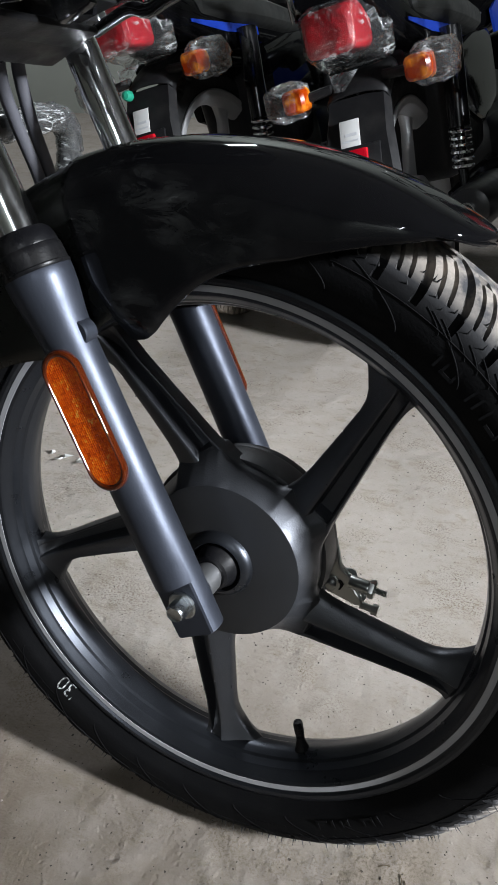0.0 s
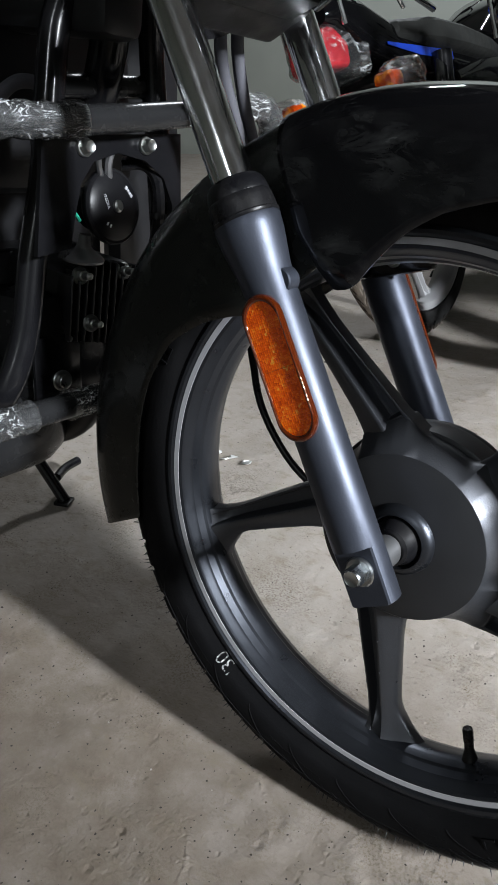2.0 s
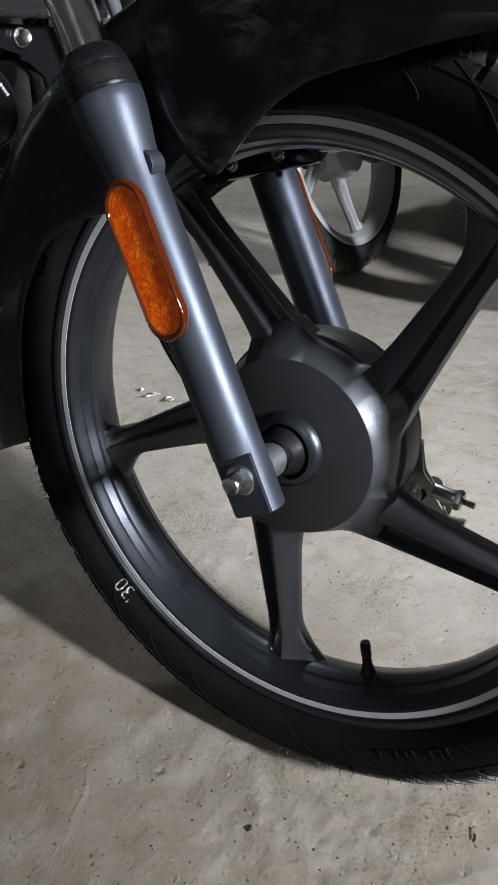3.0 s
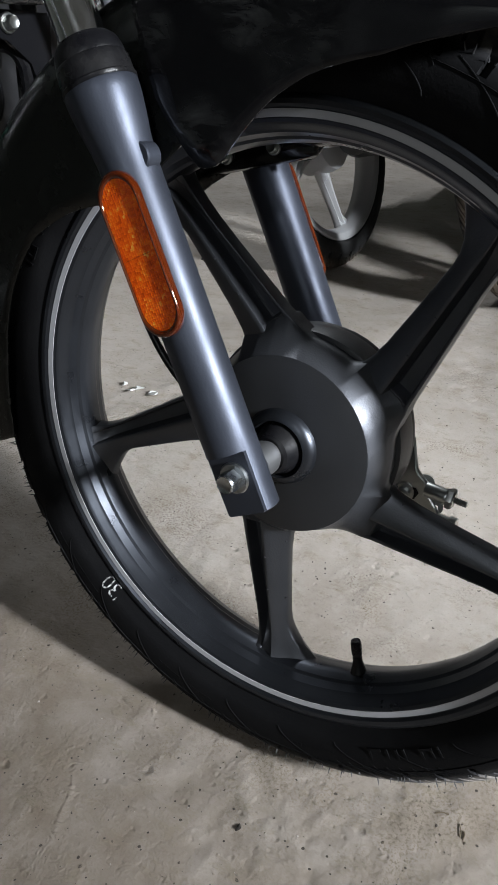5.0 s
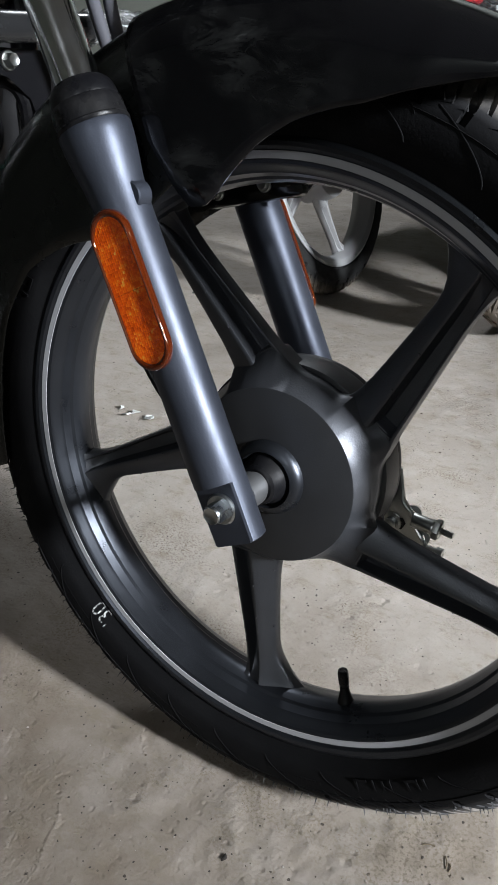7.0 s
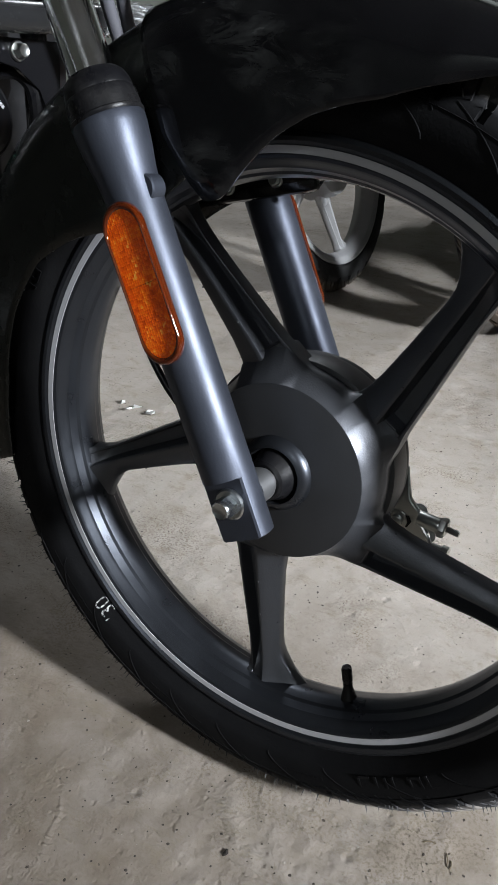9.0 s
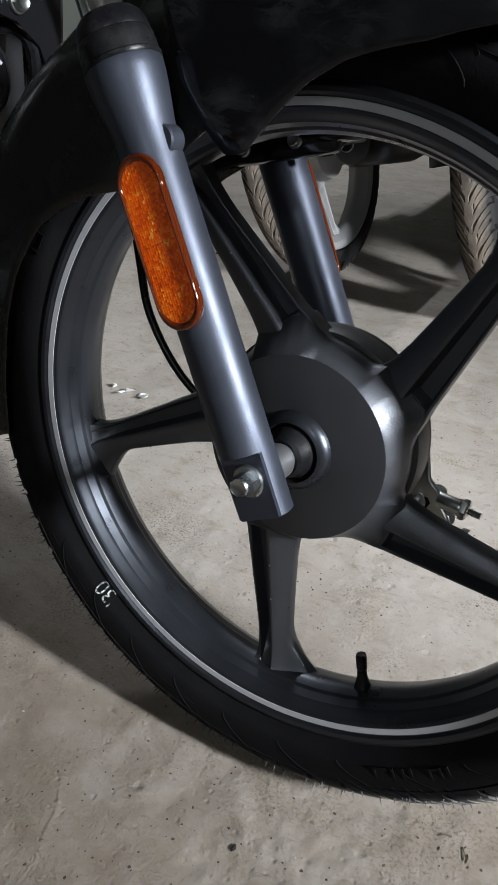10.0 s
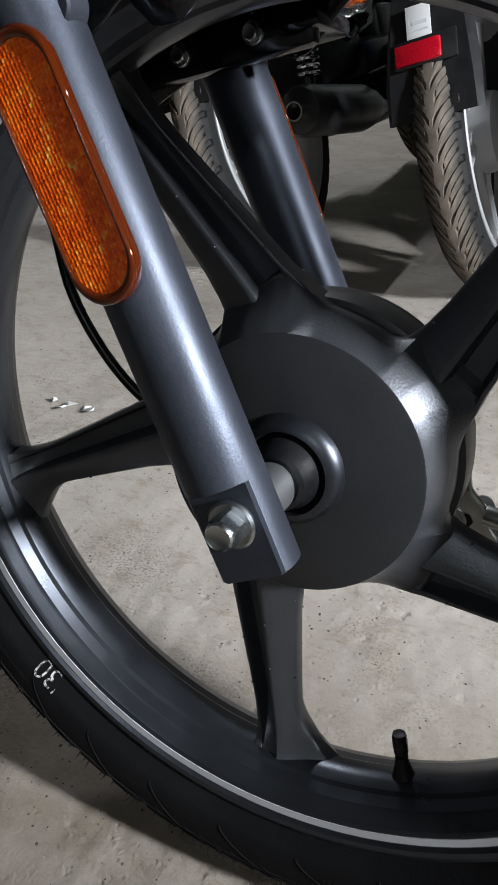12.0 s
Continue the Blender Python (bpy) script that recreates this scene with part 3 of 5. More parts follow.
# spokes: a thin rib, a deep channel, and a broad ridge that slopes down to the other side
def spoke():
    """A cast spoke set off the radius, with casting nubs along both edges."""
    secs = []
    stations = [(0.050, 0.0195, 0.0020, 0, 0), (0.060, 0.0212, 0.0060, 0, 0), (0.068, 0.0217, 0.0095, 0.0100, 0.0006), (0.075, 0.0216, 0.0116, 0.0066, 0.0004), (0.080, 0.0212, 0.0120, 0.0046, 0.0002), (0.0835, 0.0208, 0.0118, 0.0036, 0),
                (0.0845, 0.0206, 0.0116, 0.0033, 0), (0.0865, 0.0203, 0.0114, 0.0028, 0), (0.092, 0.0199, 0.0112, 0.0017, 0), (0.105, 0.0189, 0.0108, 0.0004, 0), (0.130, 0.0170, 0.0102, 0, 0), (0.155, 0.0150, 0.0098, 0, 0), (0.172, 0.0138, 0.0096, 0, 0), (0.181, 0.0134, 0.0096, 0.0012, 0.0004),
                (0.188, 0.0132, 0.0098, 0.0042, 0.0008), (0.1945, 0.0130, 0.0104, 0.0092, 0.0016), (0.2005, 0.0128, 0.0112, 0.0140, 0.0028), (0.2050, 0.0126, 0.0124, 0.0195, 0.0044), (0.2085, 0.0126, 0.0138, 0.0240, 0.0060), (0.2130, 0.0126, 0.0160, 0.0280, 0.0075)]
    for r, h, d, fa, fb in stations:
        c = -0.0345 + 0.119 * r
        lo, hi = -h - fb, h + fa
        depth = min(1.0, max(0.0, (r - 0.0838) / 0.0026)) * min(1.0, max(0.0, (0.206 - r) / 0.030)) ** 0.8
        rib = -0.0066 - 34 * max(0.0, r - 0.195) ** 2
        fl = rib + 0.0130 * depth
        edge = -d * 0.93
        prof = [(lo, 0.006), (lo, 0.000), (lo + 0.0003, -0.0040), (lo + 0.0007, rib + 0.0003), (lo + 0.0013, rib), (-0.87 * h, rib + 0.0001), (-0.83 * h, rib + 0.0010), (-0.79 * h, fl - 0.0012 * depth), (-0.74 * h, fl),
                (-0.18 * h, fl), (-0.12 * h, fl - 0.0012 * depth), (-0.05 * h, edge + 0.0012), (-0.01 * h, edge - 0.0002), (0.06 * h, -d), (0.16 * h, -0.985 * d), (0.45 * h + fa * 0.2, -0.80 * d), (0.74 * h + fa * 0.5, -0.52 * d),
                (0.93 * h + fa * 0.9, -0.29 * d), (hi, -0.08 * d), (hi, 0.006), (hi * 0.75, 0.013), (lo * 0.75, 0.013)]
        secs.append([(r, y, t + c) for t, y in prof])
    bm = loft(secs)
    nubs = []
    for r, t, y in ((0.098, -0.0180, -0.0066), (0.128, -0.0160, -0.0066), (0.160, -0.0137, -0.0066), (0.112, 0.0012, -0.0106), (0.143, 0.0011, -0.0100), (0.095, 0.0188, -0.0036), (0.150, 0.0146, -0.0034)):
        nubs.append(lathe([(0.0002, 0.0006), (0.0005, 0.0005), (0.0008, 0.0001), (0.0009, -0.0006)], (r, y, t - 0.0345 + 0.119 * r), (0, -1, 0), 8))
    return join(bm, *nubs)


base_spoke = spoke()
base_spoke.transform(pose(0, 0, 0, 0, 88, 0))
SPOKE = part("spoke", base_spoke, WHEELCAST, WHEEL, sharp=0.6)
for k in range(1, 5):
    share("spoke", SPOKE, WHEEL, pose(0, 0, 0, 0, -72 * k, 0))


# hub body: a star whose arms sweep out into the spokes, in front of the round brake drum
def hub_reach(phase):
    """Radius of the hub's outline; 0 degrees is the sloping edge of one spoke, 44 the rib of the next."""
    if phase <= 44:
        near = max(0.0, (9 - phase) / 9) ** 2.4 * 0.0071
        along_rib = 0.0618 / math.cos(math.radians(phase + 4))
        return near + (0.0772 ** 26 + along_rib ** 26) ** (1 / 26)
    return min(0.0923, 0.0843 / math.cos(math.radians(phase - 74)))


hub_rows = []
for spoke_no in range(5):
    for k in range(60):
        phase = 72 * k / 60
        reach = hub_reach(phase)
        a = math.radians(72 * spoke_no - 2 + phase)
        y_out = -0.0055
        bow = 1.02 - 0.36 * max(0.0, 1 - abs(phase - 44) / 16) ** 0.8
        row = [(0.012, -0.024), (0.0670, -0.0275), (0.0684, -0.0280)]
        for s in (0.08, 0.25, 0.45, 0.65, 0.82, 0.94, 1.0):
            round_off = s ** bow
            row.append((0.0684 + (reach - 0.0684) * s, -0.0280 + (y_out + 0.0280) * round_off))
        row += [(reach + 0.0002, y_out + 0.003), (reach - 0.0004, 0.012), (0.012, 0.014)]
        hub_rows.append([(r * math.cos(a), y, r * math.sin(a)) for r, y in row])
hub_bm = grid(hub_rows, True)[0]
hub_bm.transform(pose(0, 0, 0, 0, 88, 0))
part("hub", hub_bm, WHEELCAST, WHEEL, "dark grey cast hub with arms sweeping into the spokes", sharp=0.5)

# flat dark hub cover, drum and brake panel on the far side
part("brake_drum", revolve([(0.012, 0.003), (0.0785, 0.002), (0.0806, 0.003), (0.0812, 0.006), (0.0812, 0.026), (0.0800, 0.030), (0.012, 0.030)], 96), HUB, WHEEL, "matt black round brake drum")
part("hub_cover", revolve([(0.0225, -0.0262), (0.0235, -0.0286), (0.0674, -0.0284), (0.0682, -0.0281), (0.0684, -0.0262)], 96), HUB, WHEEL, "matt black flat hub face")
part("hub_recess_ring", revolve([(0.0205, -0.0290), (0.0210, -0.0345), (0.0222, -0.0362), (0.0250, -0.0354), (0.0278, -0.0328), (0.0290, -0.0306), (0.0296, -0.0280)], 64), RIM, WHEEL)
part("bearing_seal", revolve([(0.009, -0.0465), (0.0130, -0.0475), (0.0152, -0.0460), (0.0166, -0.0405), (0.0185, -0.0365), (0.0200, -0.0320), (0.0212, -0.0330)], 64), SEAL, WHEEL, "black rubber bearing seal")
part("axle_spacer", revolve([(0.0060, -0.0270), (0.0108, -0.0270), (0.0108, -0.0500), (0.0126, -0.0515), (0.0126, -0.0680), (0.0060, -0.0680)], 40), ALU, BIKE, "bare aluminium axle spacer")
part("brake_panel", revolve([(0.010, 0.030), (0.0790, 0.030), (0.0800, 0.034), (0.0780, 0.040), (0.060, 0.046), (0.030, 0.052), (0.014, 0.056), (0.010, 0.056)], 80), HUB, BIKE, "dark cast brake panel")

# valve
vb = lathe([(0.0100, -0.009), (0.0098, -0.006), (0.0080, -0.002), (0.0062, 0.003), (0.0048, 0.008), (0.0040, 0.011), (0.0040, 0.0145), (0.0032, 0.0150), (0.0032, 0.0170), (0.0043, 0.0174), (0.0045, 0.0275), (0.0038, 0.0298), (0.0002, 0.0300)], (0.0752, -0.003, -0.1935), (-0.22, 0.02, 0.97), 20)
part("valve_stem", vb, SEAL, WHEEL, "black rubber tyre valve with cap")


# fork legs
def leg_mesh(y, outer):
    """Lower leg: flat-cut axle lug, straight tube, flared bell."""
    prof = [(-0.0265, 0.0170), (-0.0255, 0.0184), (0.0005, 0.0186), (0.0165, 0.0186), (0.0175, 0.0186), (0.06, 0.0186), (0.12, 0.0186), (0.18, 0.0186), (0.205, 0.0187), (0.214, 0.0190), (0.224, 0.0200),
            (0.234, 0.0216), (0.243, 0.0229), (0.250, 0.0236), (0.2560, 0.0239), (0.2575, 0.0234)]
    ex = Vector((1, 0, RAKE)).normalized()
    secs = []
    for s, r in prof:
        ring = []
        for k in range(40):
            a = 2 * math.pi * k / 40
            u, v = r * math.cos(a), r * math.sin(a)
            if s < 0.017:
                v = min(v, 0.0095)
            ring.append(on_leg(s, y) + ex * u + Vector((0, outer * v, 0)))
        secs.append(ring)
    return loft(secs)


def fork_leg(outer, near):
    y = outer * 0.083
    leg = part("fork_leg", leg_mesh(y, outer), FORK, BIKE, "metallic grey fork leg with flared top", sharp=0.5)
    part("dust_seal", lathe([(0.0165, 0.2572), (0.0238, 0.2572), (0.0243, 0.2582), (0.0243, 0.2596), (0.0236, 0.2604), (0.0232, 0.2690), (0.0228, 0.2722), (0.0221, 0.2732), (0.0222, 0.2742), (0.0214, 0.2790), (0.0198, 0.2830), (0.0172, 0.2856), (0.0149, 0.2856)], on_leg(0, y), AX, 40), SEAL, leg, "black rubber dust seal")
    part("stanchion", lathe([(0.0148, 0.255), (0.0148, 0.600), (0.0002, 0.600)], on_leg(0, y), AX, 40), CHROME, leg, "polished chrome fork tube")
    bolt_at = Vector((0.001, outer * 0.0928, 0.001))
    part("axle_bolt", join(hexbolt(bolt_at, (0, outer, 0), 0.0076, 0.0135, 0.0114)), PLATED, leg, "zinc-plated hexagon axle bolt")
    # fender lug
    lug = lathe([(0.0002, -0.0065), (0.0082, -0.0065), (0.0092, -0.0055), (0.0092, 0.0055), (0.0082, 0.0065), (0.0046, 0.0066), (0.0040, 0.0040), (0.0002, 0.0040)], on_leg(0.2105, y) + Vector((0.0122, 0, 0.0056)), (0, outer, 0), 28)
    part("fender_lug", lug, FORK, leg)
    # reflector: a clear amber rim round a sunk prismatic face in two fields
    side = 1 if outer > 0 else -1
    thin = 1.0 if near else 0.55
    out = stadium(0.0318 if near else 0.0250, 0.1045, 14)
    rows = []
    for s, d in ((0.98, 0.0), (1.0, 0.0008), (1.0, 0.0040), (0.985, 0.0052), (0.955, 0.0058), (0.90, 0.0058), (0.865, 0.0050), (0.850, 0.0036)):
        rows.append([(x * s, d * side * thin, z - (1 - s) * 0.0364 * (1 if z > 0 else -1) * 0.9) for x, z in out])
    shell, vs = grid(rows, False, True)
    shell.faces.new(vs[0])
    shell.faces.new(vs[-1])
    tilt = Matrix.Translation(on_leg(0.1545, y) + Vector((0.0012, outer * (0.0182 if near else 0.0176), 0))) @ pose(0, 0, 0, 0, -math.degrees(math.atan(RAKE)), 0)
    shell.transform(tilt)
    rf = part("reflector", shell, AMBER_RIM, leg, "amber oval side reflector", sharp=0.9)
    flat = stadium(0.0272 if near else 0.0205, 0.0990, 14)
    split = 0.0
    upper = [(x, z) for x, z in flat if z > split]
    lower = [(x, z) for x, z in flat if z < split]
    for field, cut in ((upper, split + 0.0001), (lower, split - 0.0001)):
        ends = [(field[-1][0], cut), (field[0][0], cut)]
        face = loft([[(x, 0.0030 * side * thin, z) for x, z in field + ends], [(x, 0.0044 * side * thin, z) for x, z in field + ends]])
        face.transform(tilt)
        part("reflector_face", face, AMBER, rf, "amber prismatic reflector field", sharp=0.3)
    return leg


fork_leg(-1, True)
fork_leg(1, False)

# ---------------------------------------------------------------- fender
def interp(x, table):
    return float(np.interp(x, [t[0] for t in table], [t[1] for t in table]))


def fender(name, a0, a1, steps, crown, width, skirt, thick, label, material=None, slant=0.0):
    """A mudguard swept round the wheel; slant cuts its last end back towards the wheel."""
    secs = []
    for i in range(steps + 1):
        a = a0 + (a1 - a0) * i / steps
        rc, w, rs = interp(a, crown), interp(a, width), interp(a, skirt)
        ring = []
        back = slant * (i / steps) ** 9

        def at(r, y):
            turn = math.radians(a - back * (rc - r) / (rc - rs))
            return (r * math.cos(turn), y, r * math.sin(turn))

        shoulder = rc - min(0.045, 0.75 * (rc - rs) + 0.004)
        for side in (-1, 1):
            pts = []
            for k in range(5):
                t = k / 5
                r = rs + (shoulder - rs) * t
                pts.append((r, w * (0.985 + 0.015 * t)))
            for k in range(11):
                t = math.pi / 2 * k / 10
                pts.append((shoulder + (rc - shoulder) * math.sin(t) ** 0.9, w * math.cos(t) ** 0.62))
            pts[-1] = (rc, 0.0)
            if side < 0:
                ring += [at(r, -y) for r, y in pts]
            else:
                ring += [at(r, y) for r, y in pts[::-1][1:]]
        secs.append(ring)
    bm = grid(secs)[0]
    ob = part(name, bm, material or GLOSS, BIKE, label, sharp=1.1)
    mod = ob.modifiers.new("thickness", "SOLIDIFY")
    mod.thickness, mod.offset = thick, -1
    return ob


CROWN = [(57, 0.322), (64, 0.3205), (90, 0.321), (110, 0.325), (135, 0.328), (170, 0.330), (200, 0.334)]
fender("front_fender", 57.5, 110.5, 60, CROWN,
       [(57.5, 0.012), (59, 0.030), (61, 0.042), (65, 0.053), (72, 0.061), (82, 0.066), (110.5, 0.068)],
       [(57.5, 0.318), (61, 0.3115), (65, 0.296), (71, 0.277), (77, 0.260), (86, 0.243), (91, 0.230), (96, 0.213), (100, 0.199), (102, 0.195), (105, 0.1955), (107.5, 0.208), (109, 0.222), (110.5, 0.242)],
       0.0025, "glossy black front fender with dusty scuffs", FENDER_BLACK)
fender("rear_fender_skirt", 108.5, 195.3, 70, [(a, r - 0.0022) for a, r in CROWN],
       [(108.5, 0.060), (112, 0.0565), (128, 0.0565), (140, 0.060), (170, 0.060), (188, 0.057), (194, 0.055)],
       [(108.5, 0.215), (118, 0.205), (130, 0.207), (139, 0.226), (149, 0.243), (160, 0.249), (176, 0.250), (190, 0.256), (195.3, 0.260)],
       0.0025, "satin black rear half of the fender", SATIN, 3.2)


# ---------------------------------------------------------------- front end above the fender
part("lower_yoke", join(box(0.050, 0.150, 0.030, (-0.196, 0, 0.386), 0.006, (0, -26, 0)), box(0.034, 0.080, 0.040, (-0.206, 0, 0.402), 0.008, (0, -26, 0))), BLACKPLASTIC, BIKE, "satin black lower fork yoke")
for side in (-1, 1):
    clamp = part("yoke_clamp", lathe([(0.0150, 0.4335), (0.0215, 0.4335), (0.0228, 0.4355), (0.0228, 0.4530), (0.0215, 0.4550), (0.0150, 0.4550)], on_leg(0, side * 0.083), AX, 36), BLACKPLASTIC, BIKE)
    part("clamp_bolt", hexbolt(on_leg(0.4400, side * 0.083) + Vector((0.0145, side * 0.0155, 0.0055)), (0.75, side * 0.55, 0.35), 0.0058, 0.0085, 0.0078), ZINC, clamp, "zinc-plated clamp bolt")
part("yoke_rib", join(box(0.030, 0.120, 0.006, (-0.168, 0.0, 0.384), 0.002, (0, -20, 0)), box(0.070, 0.130, 0.008, (-0.172, 0.0, 0.398), 0.003, (0, -20, 0))), BLACKPLASTIC, BIKE)
part("headlamp_stay", join(tube(curve([(-0.150, -0.088, 0.392), (-0.120, -0.078, 0.396), (-0.098, -0.066, 0.402), (-0.075, -0.042, 0.415), (-0.055, -0.024, 0.424), (-0.035, -0.012, 0.424)]), 0.0055, 12)), BLACK, BIKE, "bent glossy black steel rod")
part("headlamp_stay", join(tube(curve([(-0.170, 0.080, 0.390), (-0.140, 0.062, 0.397), (-0.115, 0.046, 0.401), (-0.098, 0.041, 0.399), (-0.075, 0.030, 0.405), (-0.030, 0.006, 0.414), (-0.010, 0.000, 0.416)]), 0.005, 12)), BLACK, BIKE, "bent glossy black steel rod")
brk = part("stay_bracket", join(box(0.046, 0.004, 0.021, (-0.020, -0.0105, 0.4235), 0.0012, (0, 8, 50)), box(0.014, 0.004, 0.034, (-0.002, 0.012, 0.436), 0.0012, (0, 0, 20)), lathe([(0.0030, -0.002), (0.0080, -0.002), (0.0080, 0.002), (0.0030, 0.002)], (-0.002, 0.012, 0.455), (-0.34, 0.94, 0), 20)), BLACKPLASTIC, BIKE, "black bracket plate with two bolts")
part("bolt", hexbolt((-0.0273, -0.0205, 0.4235), (0.75, -0.62, 0.05), 0.0042, 0.006, 0.0060), ZINC, brk)
part("bolt", hexbolt((-0.0147, -0.0045, 0.4205), (0.75, -0.62, 0.05), 0.0042, 0.006, 0.0060), ZINC, brk)
# underside of the headlamp shell and its black brackets
shell = []
for k, (xx, w, z0, z1) in enumerate(((-0.30, 0.07, 0.45, 0.56), (-0.25, 0.105, 0.435, 0.60), (-0.18, 0.12, 0.432, 0.62), (-0.10, 0.118, 0.446, 0.62), (-0.05, 0.095, 0.466, 0.60), (-0.02, 0.06, 0.49, 0.57))):
    ring = []
    for q in range(28):
        a = 2 * math.pi * q / 28
        ca, sa = math.cos(a), math.sin(a)
        ring.append((xx, w * math.copysign(abs(ca) ** 0.7, ca), (z0 + z1) / 2 + (z1 - z0) / 2 * math.copysign(abs(sa) ** 0.7, sa)))
    shell.append(ring)
part("headlamp_shell", loft(shell), GLOSS, BIKE, "glossy black headlamp shell seen from below")
part("headlamp_bracket", plate([(-0.205, 0.398), (-0.150, 0.398), (-0.128, 0.470), (-0.200, 0.470)], -0.052, -0.047), BLACK, BIKE)
hb = part("bracket_block", box(0.03, 0.012, 0.06, (-0.135, -0.010, 0.418), 0.003, (0, -26, 0)), BLACK, BIKE)
part("bolt", hexbolt((-0.150, -0.0135, 0.428), (0.8, -0.6, 0.1), 0.006, 0.008, 0.0085), ZINC, hb)
part("headlamp_bracket", plate([(-0.205, 0.398), (-0.150, 0.398), (-0.128, 0.470), (-0.200, 0.470)], 0.047, 0.052), BLACK, BIKE)
part("wiring_sleeve", tube(curve([(-0.19, -0.11, 0.45), (-0.15, -0.10, 0.43), (-0.14, -0.07, 0.405)]), 0.009), SEAL, BIKE)
part("wiring_bundle", tube(curve([(-0.19, -0.05, 0.42), (-0.16, -0.03, 0.45), (-0.17, 0.03, 0.43), (-0.20, 0.06, 0.45)]), 0.011, 10), SEAL, BIKE)
part("fork_cable", tube(curve([(-0.235, 0.036, 0.400), (-0.245, 0.050, 0.353), (-0.250, 0.070, 0.319), (-0.248, 0.092, 0.274), (-0.245, 0.105, 0.230)]), 0.0058, 12), CABLE, BIKE, "grey sheathed control cable")
part("fork_cable", tube(curve([(-0.230, 0.058, 0.400), (-0.243, 0.070, 0.365), (-0.246, 0.086, 0.320), (-0.244, 0.104, 0.275), (-0.242, 0.115, 0.230)]), 0.0058, 12), CABLE, BIKE, "grey sheathed control cable")
part("brake_cable", tube(curve([(-0.215, 0.052, 0.150), (-0.202, 0.052, 0.090), (-0.190, 0.052, 0.047), (-0.162, 0.052, 0.007), (-0.129, 0.054, -0.020), (-0.080, 0.060, -0.044), (-0.02, 0.062, -0.052), (0.06, 0.062, -0.048)]), 0.0036, 12), SEAL, BIKE, "black brake cable looping to the hub")

# front brake lever at the hub: a waved double plate, cable eyes, adjuster rod and nut
lever = part("brake_lever", join(
    plate([(0.0600, -0.0060), (0.0719, -0.0040), (0.0755, -0.0180), (0.0791, -0.0308), (0.0880, -0.0402), (0.0913, -0.0503), (0.0982, -0.0589), (0.1033, -0.0676), (0.0949, -0.0690), (0.0761, -0.0640), (0.0619, -0.0600), (0.0630, -0.0411)], 0.0595, 0.0620, 0.0008),
    tube(curve([(0.0719, 0.0590, -0.0040), (0.0760, 0.0580, -0.0200), (0.0792, 0.0565, -0.0310), (0.0880, 0.0570, -0.0400), (0.0905, 0.0585, -0.0500), (0.0985, 0.0565, -0.0590), (0.1035, 0.0575, -0.0680)]), 0.0016, 8)), ZINC, BIKE, "zinc-plated brake lever with waved edge")
for ex, ez in ((0.0858, -0.0425), (0.0958, -0.0610)):
    part("cable_eye", lathe([(0.0030, -0.0016), (0.0064, -0.0016), (0.0072, -0.0008), (0.0072, 0.0012), (0.0030, 0.0016), (0.0030, -0.0016)], (ex, 0.0640, ez), (0.25, -1, 0.1), 28), ZINC, lever, "zinc cable eye")
part("adjuster", lathe([(0.0002, 0), (0.0060, 0), (0.0062, 0.0005), (0.0062, 0.0170), (0.0002, 0.0175)], (0.0885, 0.0575, -0.0440), (1, -0.02, -0.10), 18), ZINC, lever, "zinc adjuster barrel")
nut_axis = Vector((1, -0.02, -0.10)).normalized()
part("adjuster_nut", hexbolt(Vector((0.0885, 0.0575, -0.0440)) + nut_axis * 0.0165, nut_axis, 0.0086, 0.0075, 0.0070), ZINC, lever, "zinc hexagon nut")
part("adjuster_rod", lathe([(0.0002, 0)] + [(0.0024 + 0.0004 * (k % 2), 0.0006 * k) for k in range(20)] + [(0.0002, 0.0120)], Vector((0.0885, 0.0575, -0.0440)) + nut_axis * 0.0225, nut_axis, 12), ZINC, lever, "threaded rod end")
part("adjuster", lathe([(0.0002, 0), (0.0034, 0), (0.0034, 0.0110), (0.0052, 0.0112), (0.0052, 0.0165), (0.0002, 0.0170)], (0.1000, 0.0580, -0.0660), (1, -0.02, -0.08), 12), ZINC, lever, "small zinc cable stop")
part("pivot", lathe([(0.0002, 0), (0.0082, 0), (0.0082, 0.0018), (0.0050, 0.0020), (0.0050, 0.0058), (0.0034, 0.0066), (0.0002, 0.0066)], (0.0712, 0.0597, -0.0525), (0, -1, 0), 24), ZINC, lever, "pivot bolt")
# Black plate on the lever paints the shade inside the slotted hole.
part("slot_shade_plate", plate([(0.0740, -0.0468), (0.0800, -0.0470), (0.0828, -0.0510), (0.0800, -0.0570), (0.0745, -0.0570)], 0.0588, 0.0594, 0.0002), SEAL, lever, "black plate laid in place of a slotted hole")
# fender stay between the legs
stay = part("fender_stay", join(box(0.105, 0.012, 0.022, (-0.082, 0.052, 0.193), 0.004, (0, -13, 0)), box(0.036, 0.050, 0.010, (-0.045, 0.070, 0.203), 0.003, (0, -13, 0))), BLACK, BIKE, "black pressed fender stay")
part("bolt", hexbolt((-0.104, 0.0455, 0.189), (0, -1, 0), 0.0045, 0.006, 0.006), ZINC, stay)
part("bolt", hexbolt((-0.062, 0.0455, 0.199), (0, -1, 0), 0.0045, 0.006, 0.006), ZINC, stay)

